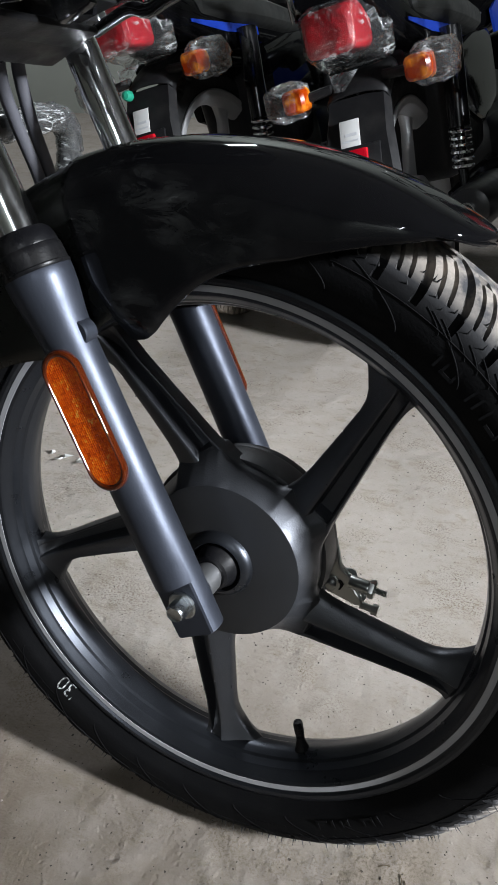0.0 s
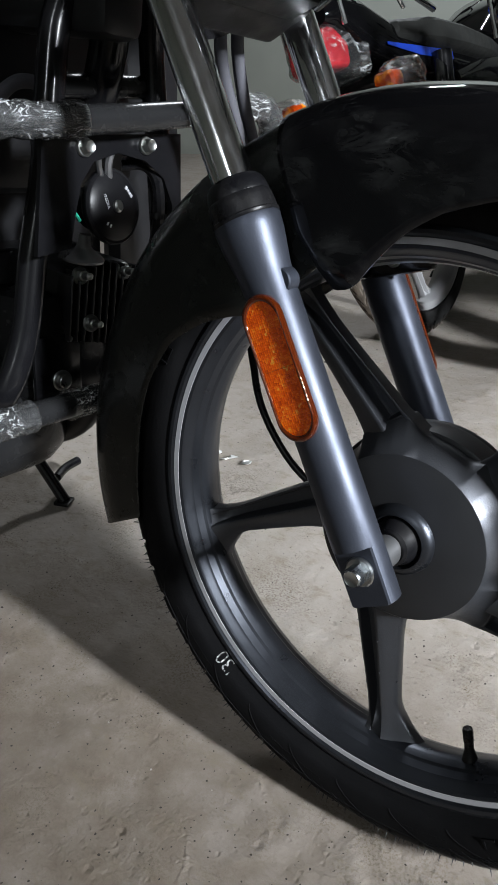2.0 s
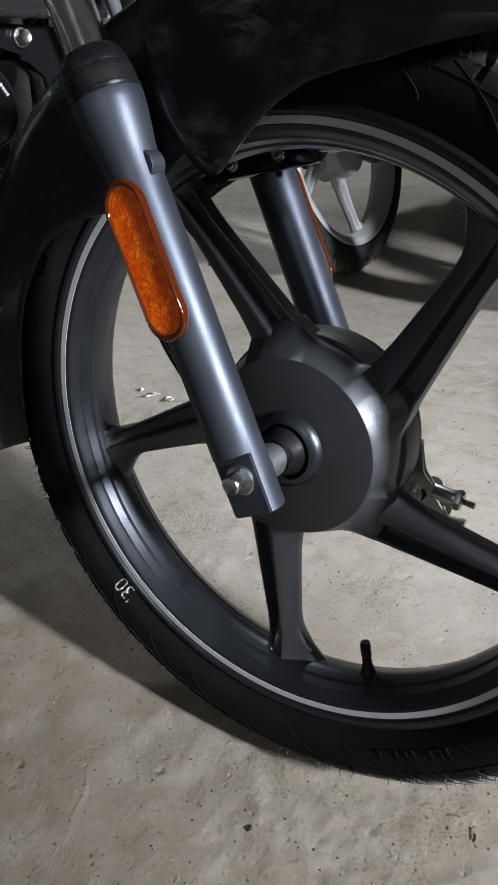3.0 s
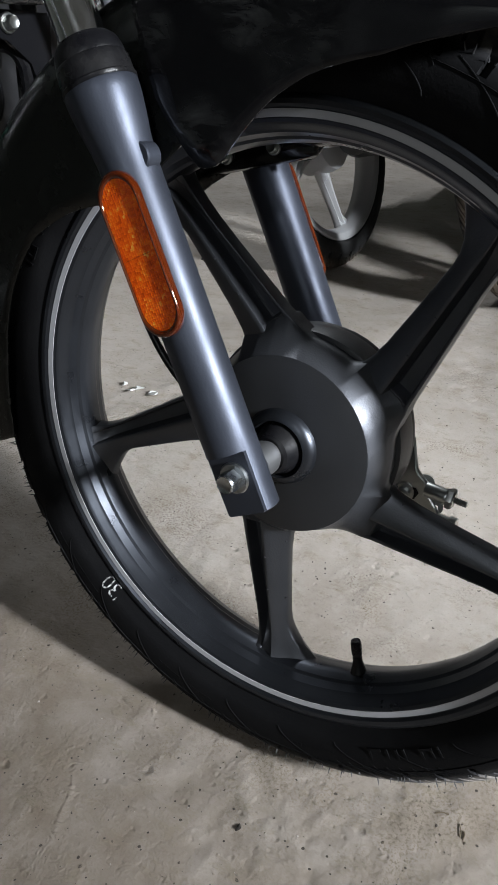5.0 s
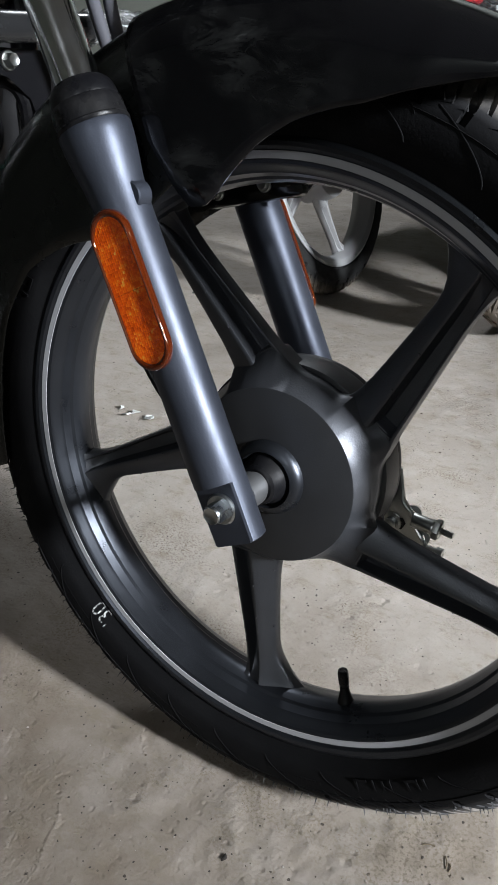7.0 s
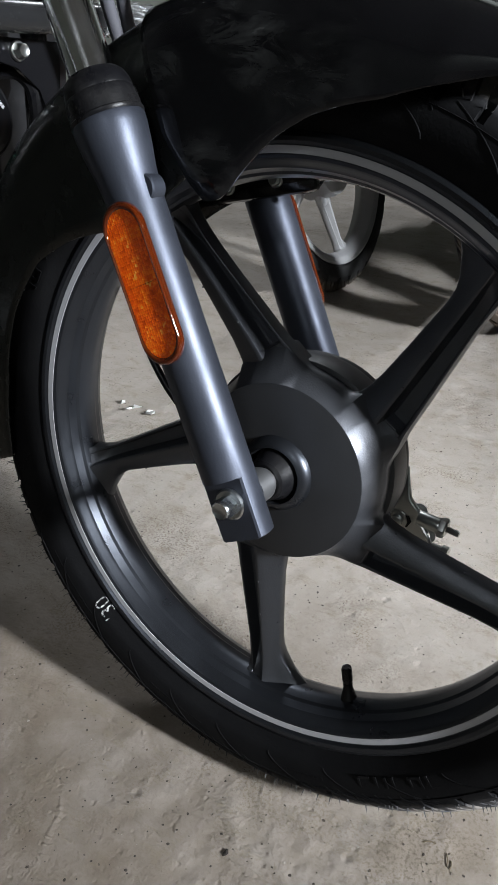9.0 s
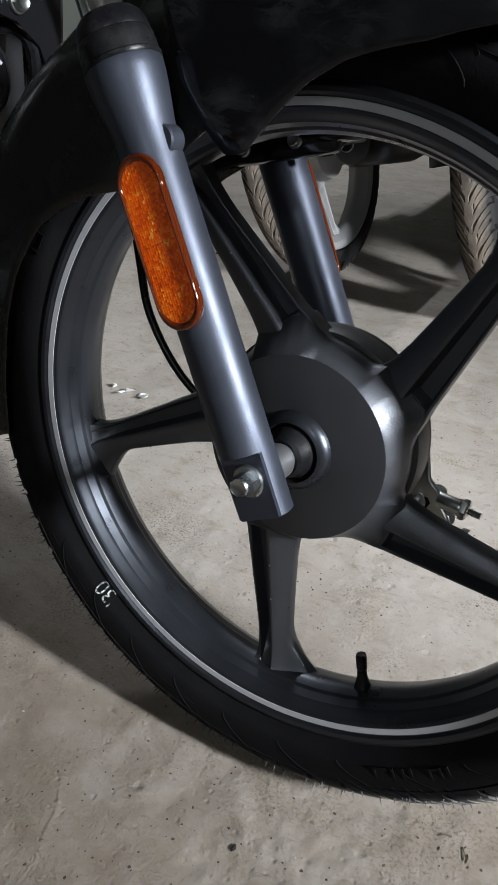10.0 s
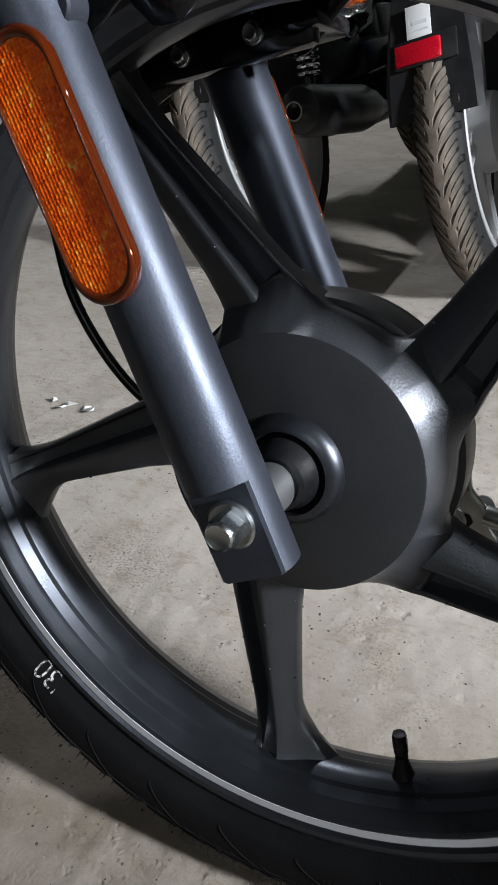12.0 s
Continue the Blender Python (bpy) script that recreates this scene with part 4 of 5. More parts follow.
# ---------------------------------------------------------------- frame, guard, horn and engine
guard = part("leg_guard", tube(curve([(-0.335, -0.34, 0.215), (-0.325, -0.335, 0.268), (-0.318, -0.300, 0.292), (-0.315, -0.20, 0.293), (-0.315, -0.10, 0.294), (-0.315, 0.0, 0.301), (-0.315, 0.10, 0.311), (-0.315, 0.185, 0.322), (-0.316, 0.216, 0.322), (-0.320, 0.238, 0.305), (-0.325, 0.240, 0.270), (-0.335, 0.225, 0.20), (-0.345, 0.205, 0.12)]), 0.0125, 18), GREYTUBE, BIKE, "dark grey tubular leg guard")


def wrap(points, r, name, parent, seed, label):
    """Crumpled clear film round a tube."""
    q = random.Random(seed)
    pts = curve(points, 16)
    rs = [r + q.uniform(-0.0010, 0.0018) for _ in pts]
    rs[0] = rs[-1] = r + 0.0022
    bm = tube(pts, rs, 20)
    for v in bm.verts:
        v.co += Vector(noise.noise_vector(v.co * 160)) * 0.0012
    return part(name, bm, FILM_WRAP, parent, label, sharp=2.0)


wrap([(-0.335, -0.34, 0.215), (-0.325, -0.335, 0.268), (-0.318, -0.300, 0.292), (-0.315, -0.20, 0.293), (-0.315, -0.10, 0.294), (-0.315, -0.052, 0.297)], 0.0138, "film_wrap", guard, 1, "crumpled clear plastic film round the tube")
wrap([(-0.315, 0.130, 0.3145), (-0.315, 0.185, 0.322), (-0.316, 0.216, 0.322), (-0.320, 0.238, 0.305), (-0.325, 0.240, 0.270), (-0.335, 0.225, 0.20)], 0.0138, "film_wrap", guard, 2, "crumpled clear plastic film round the tube")
low = part("lower_guard_bar", tube(curve([(-0.36, -0.30, 0.055), (-0.345, -0.20, 0.043), (-0.340, -0.139, 0.042), (-0.340, -0.061, 0.042), (-0.340, 0.02, 0.041), (-0.345, 0.10, 0.045)]), 0.0125, 16), GREYTUBE, BIKE, "dark grey lower guard tube")
wrap([(-0.345, -0.20, 0.043), (-0.340, -0.139, 0.042), (-0.340, -0.105, 0.042)], 0.0138, "film_wrap", low, 3, "crumpled clear plastic film round the tube")
wrap([(-0.340, -0.060, 0.042), (-0.340, -0.02, 0.042), (-0.341, 0.06, 0.043)], 0.0136, "film_wrap", low, 5, "crumpled clear plastic film round the tube")
part("cross_tube", tube([(-0.375, -0.035, 0.326), (-0.375, 0.11, 0.336)], 0.011, 14), GREYTUBE, BIKE)
part("down_tube", tube(curve([(-0.300, 0.010, 0.480), (-0.345, -0.012, 0.420), (-0.360, -0.030, 0.380), (-0.362, -0.041, 0.326), (-0.362, -0.052, 0.257), (-0.364, -0.070, 0.184), (-0.366, -0.086, 0.109), (-0.375, -0.108, 0.055), (-0.42, -0.115, 0.02)]), 0.0135, 16), BLACK, BIKE, "glossy black frame tube")
part("down_tube", tube(curve([(-0.300, 0.03, 0.480), (-0.360, 0.085, 0.380), (-0.364, 0.098, 0.257), (-0.366, 0.100, 0.109), (-0.42, 0.10, 0.02)]), 0.0125, 16), BLACK, BIKE, "glossy black frame tube")
part("head_tube", join(tube([(-0.205, 0, 0.37), (-0.33, 0, 0.62)], 0.026, 20), tube(curve([(-0.26, 0.0, 0.48), (-0.33, 0.02, 0.42), (-0.37, 0.03, 0.34), (-0.40, 0.03, 0.28)]), 0.018, 14)), BLACK, BIKE)
arch = [(-0.075, 0.284), (0.100, 0.292), (0.100, 0.180), (0.088, 0.175), (0.086, 0.225), (0.074, 0.250), (0.048, 0.266), (0.012, 0.272), (-0.018, 0.264), (-0.034, 0.246), (-0.044, 0.215), (-0.050, 0.190), (-0.088, 0.185)]
ap = plate(arch, -0.0025, 0.0025)
ap.transform(Matrix.Translation((-0.338, 0, 0)) @ pose(0, 0, 0, 0, 0, 90))
mount = part("guard_mount", ap, BLACK, BIKE, "black arched mounting plate with two bolts")
part("bolt", hexbolt((-0.3345, -0.030, 0.276), (1, -0.12, 0.05), 0.0064, 0.0105, 0.0085), ZINC, mount)
part("bolt", hexbolt((-0.3345, 0.048, 0.2795), (1, -0.12, 0.05), 0.0064, 0.0105, 0.0085), ZINC, mount)
hdir = Vector((1.0, 0.03, 0.10))
horn = part("horn", lathe([(r * 0.94, h) for r, h in ((0.0002, -0.030), (0.022, -0.030), (0.024, -0.014), (0.0345, -0.008), (0.0378, -0.003), (0.0378, 0.0015), (0.0365, 0.0032), (0.0342, 0.0030), (0.0325, 0.0042), (0.0200, 0.0075), (0.0075, 0.0082), (0.0002, 0.0082))], (-0.350, 0.016, 0.2235), hdir, 56), HORN, BIKE, "round black horn with a domed face")
part("horn_nut", lathe([(0.0002, 0.0078), (0.0058, 0.0078), (0.0058, 0.0105), (0.0040, 0.0120), (0.0002, 0.0120)], (-0.350, 0.015, 0.2235), hdir, 24), ZINC, horn, "zinc centre nut")
hm = Matrix.Translation((-0.350, 0.015, 0.2235)) @ Vector((0, 1, 0)).rotation_difference(hdir).to_matrix().to_4x4()
marks = join(*[box(w, 0.0012, h, (x, d, z), 0, (0, r, 0)) for x, d, z, w, h, r in ((-0.0165, 0.0078, 0.0150, 0.0026, 0.0032, -50), (-0.0185, 0.0076, 0.0122, 0.0022, 0.0028, -50), (-0.0202, 0.0074, 0.0096, 0.0022, 0.0028, -50), (-0.0222, 0.0072, 0.0070, 0.0026, 0.0032, -50), (0.0128, 0.0080, -0.0165, 0.0030, 0.0012, 45), (0.0160, 0.0078, -0.0140, 0.0030, 0.0012, 45))])
marks.transform(hm)
tagged(part("printed_marks", marks, INKGREY, horn, "small white printed marks"), kind="stuff")
word = bpy.data.curves.new("horn_word", "FONT")
word.body, word.size, word.extrude, word.align_x, word.align_y = "INDIA", 0.0052, 0.0001, "CENTER", "CENTER"
word_ob = new("word_source", word)
word_mesh = bpy.data.meshes.new_from_object(word_ob.evaluated_get(bpy.context.evaluated_depsgraph_get()))
bpy.data.objects.remove(word_ob)
word_mesh.materials.append(INKGREY)
printed = finish(new("printed_word", word_mesh), horn, "small pale printed word")
printed.matrix_basis = hm @ pose(0.0130, 0.0086, 0.0060, 90, 0, 180) @ pose(0, 0, 0, 0, 0, -78)
part("horn_bracket", join(tube(curve([(-0.352, 0.015, 0.245), (-0.347, 0.010, 0.262), (-0.342, 0.012, 0.278)]), 0.004, 8), tube(curve([(-0.352, 0.005, 0.25), (-0.345, -0.004, 0.262), (-0.342, -0.006, 0.27)]), 0.003, 8)), ALU, BIKE)
part("horn_lead", tube(curve([(-0.365, 0.045, 0.262), (-0.350, 0.062, 0.262), (-0.345, 0.075, 0.245), (-0.350, 0.080, 0.20), (-0.365, 0.082, 0.16)]), 0.0065, 10), SEAL, BIKE)
part("cable_tie", lathe([(0.0072, -0.003), (0.0085, -0.003), (0.0085, 0.003), (0.0072, 0.003)], (-0.349, 0.0795, 0.212), (0, 0.1, 1), 16), SEAL, BIKE)
part("wiring_loom", join(*[tube(curve([(-0.36 + 0.003 * k, -0.050 + 0.006 * k, 0.255 - 0.008 * k), (-0.352, -0.040 + 0.004 * k, 0.228), (-0.355, -0.030 - 0.005 * k, 0.205), (-0.368, -0.038 + 0.004 * k, 0.178)]), 0.0017, 7) for k in range(4)]), SEAL, BIKE)
part("wire", tube(curve([(-0.352, -0.048, 0.232), (-0.345, -0.036, 0.220), (-0.352, -0.024, 0.212)]), 0.0018, 7), GREEN, BIKE, "thin green wire")

# cylinder head with fins and nuts
head = part("cylinder_head", join(box(0.09, 0.104, 0.088, (-0.420, 0.014, 0.128), 0.010, (0, 8, 0)), box(0.05, 0.13, 0.10, (-0.47, 0.0, 0.13), 0.01)), CAST, BIKE, "black painted finned cylinder head")
for k in range(11):
    part("fin", box(0.020, 0.0022, 0.086 - 0.004 * abs(k - 5), (-0.3690, -0.034 + 0.0096 * k, 0.130), 0.0008, (0, 8, 6), 1), CAST, head)
for y, z in ((-0.020, 0.160), (0.038, 0.159), (-0.009, 0.112)):
    part("head_nut", join(hexbolt((-0.360, y, z), (1, -0.25, 0.1), 0.0062, 0.009, 0.0088), lathe([(0.0035, 0), (0.0035, 0.018), (0.0002, 0.020)], (-0.358, y, z), (1, -0.25, 0.1), 12)), ZINC, head, "zinc dome nut on a stud")
part("plug_cap", lathe([(0.0002, 0.017), (0.0055, 0.017), (0.007, 0.006), (0.009, 0.003), (0.018, -0.003), (0.0205, -0.006), (0.020, -0.008), (0.0002, -0.008)], (-0.362, -0.012, 0.1815), (0.15, 0, 1), 32), ALU, BIKE, "dull grey cap over the cylinder head")
for k in range(9):
    part("barrel_fin", box(0.120, 0.150 - 0.002 * k, 0.0028, (-0.505, -0.015, 0.095 + 0.011 * k), 0.001, (0, 5, 0), 1), CAST, BIKE)
case = part("crankcase", join(box(0.12, 0.185, 0.150, (-0.455, -0.075, 0.016), 0.058, (0, 0, 0), 5), lathe([(0.0002, -0.055), (0.080, -0.055), (0.088, -0.045), (0.088, 0.05), (0.078, 0.062), (0.0002, 0.062)], (-0.530, -0.035, 0.030), (0, 1, 0), 48), box(0.14, 0.15, 0.12, (-0.44, 0.0, 0.085), 0.02), box(0.30, 0.14, 0.16, (-0.66, 0, 0.09), 0.03)), GREYTUBE, BIKE, "black engine crankcase with rounded cover")
part("engine_bolt", hexbolt((-0.368, -0.043, 0.058), (1, -0.2, 0.05), 0.0075, 0.008, 0.0105), ZINC, case)
part("engine_bolt", hexbolt((-0.372, -0.030, 0.098), (1, -0.2, 0.05), 0.0035, 0.006, 0.0045), ZINC, case)
part("engine_mount", join(box(0.006, 0.058, 0.085, (-0.372, -0.045, 0.062), 0.002), box(0.006, 0.05, 0.06, (-0.374, 0.05, 0.07), 0.002)), BLACK, BIKE)
part("exhaust_header", tube(curve([(-0.385, 0.035, 0.095), (-0.375, 0.034, 0.075), (-0.385, 0.020, 0.030), (-0.43, 0.0, -0.02), (-0.60, -0.04, -0.05)]), 0.016, 14), CAST, BIKE, "black painted exhaust header")
part("fuel_tank", join(box(0.40, 0.24, 0.20, (-0.60, 0.0, 0.55), 0.07, (0, 8, 0), 4)), GLOSS, BIKE, "glossy black fuel tank")
# Added filler boxes that keep the gaps between the frame tubes dark.
part("dark_filler", join(box(0.10, 0.27, 0.34, (-0.50, 0.02, 0.40), 0.02), box(0.16, 0.26, 0.20, (-0.56, 0.0, 0.20), 0.02)), CAST, BIKE, "plain black filler boxes behind the frame tubes")
# Another added filler box, closing the bright gap right of the horn.
part("side_filler", box(0.04, 0.115, 0.44, (-0.475, 0.185, 0.26), 0.02), CAST, BIKE, "plain black filler box beside the frame tubes")
part("frame_spine", join(box(0.55, 0.05, 0.06, (-0.58, 0.0, 0.42), 0.012, (0, 6, 0)), box(0.16, 0.16, 0.22, (-0.62, 0.0, 0.30), 0.02)), CAST, BIKE)
part("hose", tube(curve([(-0.435, -0.075, 0.285), (-0.425, -0.056, 0.310), (-0.42, -0.038, 0.3270), (-0.42, -0.021, 0.3320), (-0.42, -0.006, 0.3290), (-0.425, 0.004, 0.315), (-0.44, 0.008, 0.28)]), 0.0065, 12), CABLE, BIKE, "grey rubber hose")
part("seat", box(0.62, 0.24, 0.10, (-1.08, 0, 0.50), 0.045, (0, 0, 0), 4), SEATVINYL, BIKE, "black vinyl seat")
RW = part("rear_wheel", revolve([(r, y) for r, y in rim_profile], 72, True), RIM, BIKE, "dark grey alloy rear wheel", sharp=0.9)
RW.location = Vector((-1.235, 0.005, HUBZ))
tyre("tyre", RW, 0.2965, 0.042, 0.2355, 36, 10, RUBBER, "black road tyre")
part("rear_hub", revolve([(0.0002, -0.05), (0.07, -0.05), (0.08, -0.03), (0.08, 0.04), (0.0002, 0.05)], 48), CAST, RW)
for k in range(5):
    share("spoke", SPOKE, RW, pose(0, 0, 0, 0, -72 * k + 20, 0))
inv = bike_pose.inverted()
st = [inv @ Vector(p) - Vector((0, 0, HUBZ)) for p in ((-0.735, 0.176, 0.115), (-0.718, 0.183, 0.070), (-0.672, 0.184, 0.008))]
sp = [inv @ Vector(p) - Vector((0, 0, HUBZ)) for p in ((-0.700, 0.198, 0.036), (-0.712, 0.225, 0.036), (-0.716, 0.258, 0.034))]
part("side_stand", join(tube(st, 0.0095, 12), tube(curve(sp, 4), 0.0075, 10), box(0.026, 0.024, 0.006, st[-1] - Vector((0.002, 0, 0.002)), 0.0015, (8.6, 0, 20))), BLACK, BIKE, "black steel side stand with spur")

# ---------------------------------------------------------------- the row of parked motorcycles behind
# Frame of one bike: x ahead, y to its left, z up, from where its rear tyre meets the floor.


def rounded(x, w, z0, z1, n=24, e=0.65):
    ring = []
    for q in range(n):
        a = 2 * math.pi * q / n
        ca, sa = math.cos(a), math.sin(a)
        ring.append((x, w * math.copysign(abs(ca) ** e, ca), (z0 + z1) / 2 + (z1 - z0) / 2 * math.copysign(abs(sa) ** e, sa)))
    return ring


def body_of(rows, e=0.65):
    return loft([rounded(x, w, z0, z1, 24, e) for x, w, z0, z1 in rows])


def crumple(bm, amount, scale):
    for v in bm.verts:
        v.co += Vector(noise.noise_vector(v.co * scale)) * amount
    return bm


def parked_bike(m, group):
    b = root("motorcycle", m, (0, 0, 0), "black and blue motorcycle parked on its side stand, tail light film-wrapped", "motorcycle", group)
    ax = Vector((0, 0, 0.282))
    # rear wheel
    rimp = [(r * 0.945, y) for r, y in rim_profile]
    wheel = part("rear_wheel", revolve(rimp, 72, True), ALU_RIM, b, "dusty grey five-spoke alloy rear wheel", sharp=0.9)
    wheel.location = ax
    tyre("tyre", wheel, 0.283, 0.038, 0.223, 34, 20, FARTREAD, "dusty treaded rear tyre", 0.0035)
    for k in range(5):
        share("spoke", SPOKE_FAR, wheel, pose(0, 0, 0, 0, -72 * k + 8, 0))
    part("hub", revolve([(0.0002, -0.046), (0.050, -0.046), (0.066, -0.036), (0.070, -0.02), (0.070, 0.035), (0.0002, 0.045)], 48), ALU_RIM, wheel)
    # rear mudguard, number plate holder and flap
    gr = []
    for k in range(15):
        a = math.radians(55 + 72 * k / 14)
        rr = 0.318 + 0.008 * (k / 14)
        w = 0.060
        ring = []
        for q in range(13):
            t = math.pi * q / 12
            ring.append(((rr - 0.030 * (1 - math.sin(t) ** 0.6)) * math.cos(a), w * math.cos(t), 0.282 + (rr - 0.030 * (1 - math.sin(t) ** 0.6)) * math.sin(a)))
        gr.append(ring)
    gb = grid(gr)[0]
    guardp = part("mudguard", gb, BLACKPLASTIC, b, "matt black plastic rear mudguard", sharp=1.2)
    mod = guardp.modifiers.new("thickness", "SOLIDIFY")
    mod.thickness = 0.004
    flap = loft([[(-0.165, y * 0.058, 0.535) for y in (-1, 1)] + [(-0.185, y * 0.052, 0.535) for y in (1, -1)],
                 [(-0.205, y * 0.066, 0.47) for y in (-1, 1)] + [(-0.222, y * 0.056, 0.47) for y in (1, -1)],
                 [(-0.232, y * 0.074, 0.395) for y in (-1, 1)] + [(-0.246, y * 0.064, 0.395) for y in (1, -1)],
                 [(-0.245, y * 0.074, 0.345) for y in (-1, 1)] + [(-0.256, y * 0.066, 0.345) for y in (1, -1)]])
    part("flap", flap, BLACKPLASTIC, guardp, "matt black rear flap")
    for k in range(4):
        part("moulded_mark", box(0.003, 0.014, 0.012 - 0.003 * (k % 2), (-0.2545, -0.034 + 0.022 * k, 0.363), 0.001, (0, 12, 0), 1), BLACKPLASTIC, guardp)
    # label and red reflector
    sticker = part("label", box(0.0015, 0.037, 0.047, (-0.2245, 0.010, 0.479), 0.0005, (0, 22, 4)), WHITE, b, "small white paper label with grey print")
    part("print", box(0.001, 0.022, 0.005, (-0.2262, 0.008, 0.477), 0, (0, 22, 4)), INKGREY, sticker)
    part("print", box(0.001, 0.030, 0.003, (-0.2302, 0.010, 0.467), 0, (0, 22, 4)), INKGREY, sticker)
    refl = part("rear_reflector", box(0.010, 0.070, 0.030, (-0.244, 0.012, 0.438), 0.003, (0, 18, 0)), RED, b, "red rectangular rear reflector")
    part("reflector_frame", box(0.006, 0.096, 0.040, (-0.239, 0.002, 0.438), 0.002, (0, 18, 0)), BLACKPLASTIC, refl)
    # tail light with film over it
    lamp = part("tail_light", body_of([(-0.262, 0.037, 0.584, 0.641), (-0.256, 0.045, 0.576, 0.648), (-0.235, 0.049, 0.573, 0.653), (-0.185, 0.050, 0.572, 0.656)], 0.35), RED, b, "red tail light under crumpled clear film")
    lamp.location.z = 0.031
    film = body_of([(-0.269, 0.038, 0.580, 0.646), (-0.261, 0.049, 0.571, 0.653), (-0.23, 0.056, 0.566, 0.658), (-0.18, 0.066, 0.556, 0.660), (-0.150, 0.078, 0.545, 0.662)], 0.45)
    bmesh.ops.subdivide_edges(film, edges=film.edges[:], cuts=2, use_grid_fill=True)
    part("film", crumple(film, 0.006, 55), FILM, lamp, "crumpled clear plastic film", sharp=2)
    part("film_tag", loft([[(-0.24, 0.02, 0.548), (-0.235, -0.03, 0.546), (-0.232, -0.03, 0.546), (-0.237, 0.02, 0.548)], [(-0.252, 0.012, 0.520), (-0.25, -0.004, 0.518), (-0.247, -0.004, 0.518), (-0.249, 0.012, 0.520)]]), FILM, lamp)
    cowl = part("tail_cowl", body_of([(-0.245, 0.052, 0.683, 0.722), (-0.225, 0.068, 0.676, 0.738), (-0.15, 0.085, 0.615, 0.728), (0.0, 0.095, 0.56, 0.660), (0.2, 0.10, 0.535, 0.620), (0.33, 0.095, 0.52, 0.60)], 0.55), GLOSS, b, "glossy black tail fairing with blue stripe")
    part("badge_mark", box(0.002, 0.050, 0.010, (-0.244, 0.0, 0.709), 0.0005, (0, 20, 0)), INKGREY, cowl, "small pale badge shape")
    for side in (-1, 1):
        stripe = loft([[(-0.10, side * 0.0905, 0.628), (-0.10, side * 0.0925, 0.628), (-0.10, side * 0.0925, 0.634), (-0.10, side * 0.0905, 0.634)],
                       [(0.02, side * 0.0965, 0.602), (0.02, side * 0.0985, 0.602), (0.02, side * 0.0985, 0.620), (0.02, side * 0.0965, 0.620)],
                       [(0.17, side * 0.0985, 0.585), (0.17, side * 0.1015, 0.585), (0.17, side * 0.1015, 0.604), (0.17, side * 0.0985, 0.604)]])
        part("stripe", stripe, BLUE, cowl, "blue side stripe")
        # turn signal
        stalk = part("turn_signal", body_of([(-0.196, 0.017, -0.016, 0.016), (-0.190, 0.023, -0.021, 0.021), (-0.168, 0.026, -0.023, 0.023), (-0.150, 0.020, -0.017, 0.017)], 0.5), AMBER_LENS, b, "amber turn signal in clear film")
        # shift the lens block out to the end of its stalk
        me = stalk.data
        for v in me.vertices:
            if abs(v.co.z) < 0.1:
                v.co += Vector((0, side * 0.118, 0.553))
        part("stalk", tube([(-0.165, side * 0.05, 0.556), (-0.168, side * 0.095, 0.553)], 0.009, 10), BLACKPLASTIC, stalk, "black rubber stalk")
        fl = body_of([(-0.206, 0.026, -0.022, 0.026), (-0.190, 0.037, -0.032, 0.034), (-0.160, 0.042, -0.034, 0.036), (-0.135, 0.036, -0.028, 0.03)], 0.6)
        bmesh.ops.subdivide_edges(fl, edges=fl.edges[:], cuts=2, use_grid_fill=True)
        fl.transform(Matrix.Translation((0.004, side * 0.142, 0.554)))
        part("film", crumple(fl, 0.006, 60), FILM, stalk, "crumpled clear plastic film", sharp=2)
        # shock absorber
        sh = part("shock_absorber", join(tube([(0.085, side * 0.115, 0.600), (0.0515, side * 0.115, 0.418)], 0.022, 18), tube([(0.066, side * 0.115, 0.490), (0.022, side * 0.115, 0.282)], 0.010, 12)), BLACK, b, "rear shock absorber with chrome coil spring")
        coil = []
        for k in range(6 * 16 + 1):
            a = 2 * math.pi * k / 16
            t = k / (6 * 16)
            c = Vector((0.052, side * 0.115, 0.420)).lerp(Vector((0.036, side * 0.115, 0.340)), t)
            coil.append(c + Vector((0.0205 * math.cos(a), 0.0205 * math.sin(a), 0)))
        part("spring", tube(coil, 0.0036, 7), CHROME, sh, "chrome coil spring")
        part("swingarm", box(0.42, 0.026, 0.036, (0.20, side * 0.098, 0.290), 0.008), BLACK, b)
        part("side_panel", loft([rounded(0.16, 0.012, 0.44, 0.56, 20), rounded(0.30, 0.016, 0.39, 0.58, 20), rounded(0.46, 0.014, 0.42, 0.58, 20)]), GLOSS, b, "glossy side panel").location = (0, side * 0.105, 0)
        # tank graphic
        gfx = loft([[(0.50, side * 0.118, 0.565), (0.50, side * 0.124, 0.565), (0.50, side * 0.120, 0.615), (0.50, side * 0.114, 0.615)],
                    [(0.62, side * 0.136, 0.570), (0.62, side * 0.142, 0.570), (0.62, side * 0.130, 0.660), (0.62, side * 0.124, 0.660)],
                    [(0.78, side * 0.136, 0.600), (0.78, side * 0.142, 0.600), (0.78, side * 0.130, 0.665), (0.78, side * 0.124, 0.665)]])
        part("tank_graphic", gfx, BLUE, b, "blue tank side panel")
    # luggage rail
    rail = []
    for side in (-1, 1):
        rail.append(tube(curve([(0.10, side * 0.105, 0.655), (0.04, side * 0.108, 0.672), (-0.06, side * 0.095, 0.715), (-0.14, side * 0.082, 0.738), (-0.215, side * 0.070, 0.742), (-0.245, side * 0.045, 0.742), (-0.250, 0, 0.742)]), 0.0075, 12))
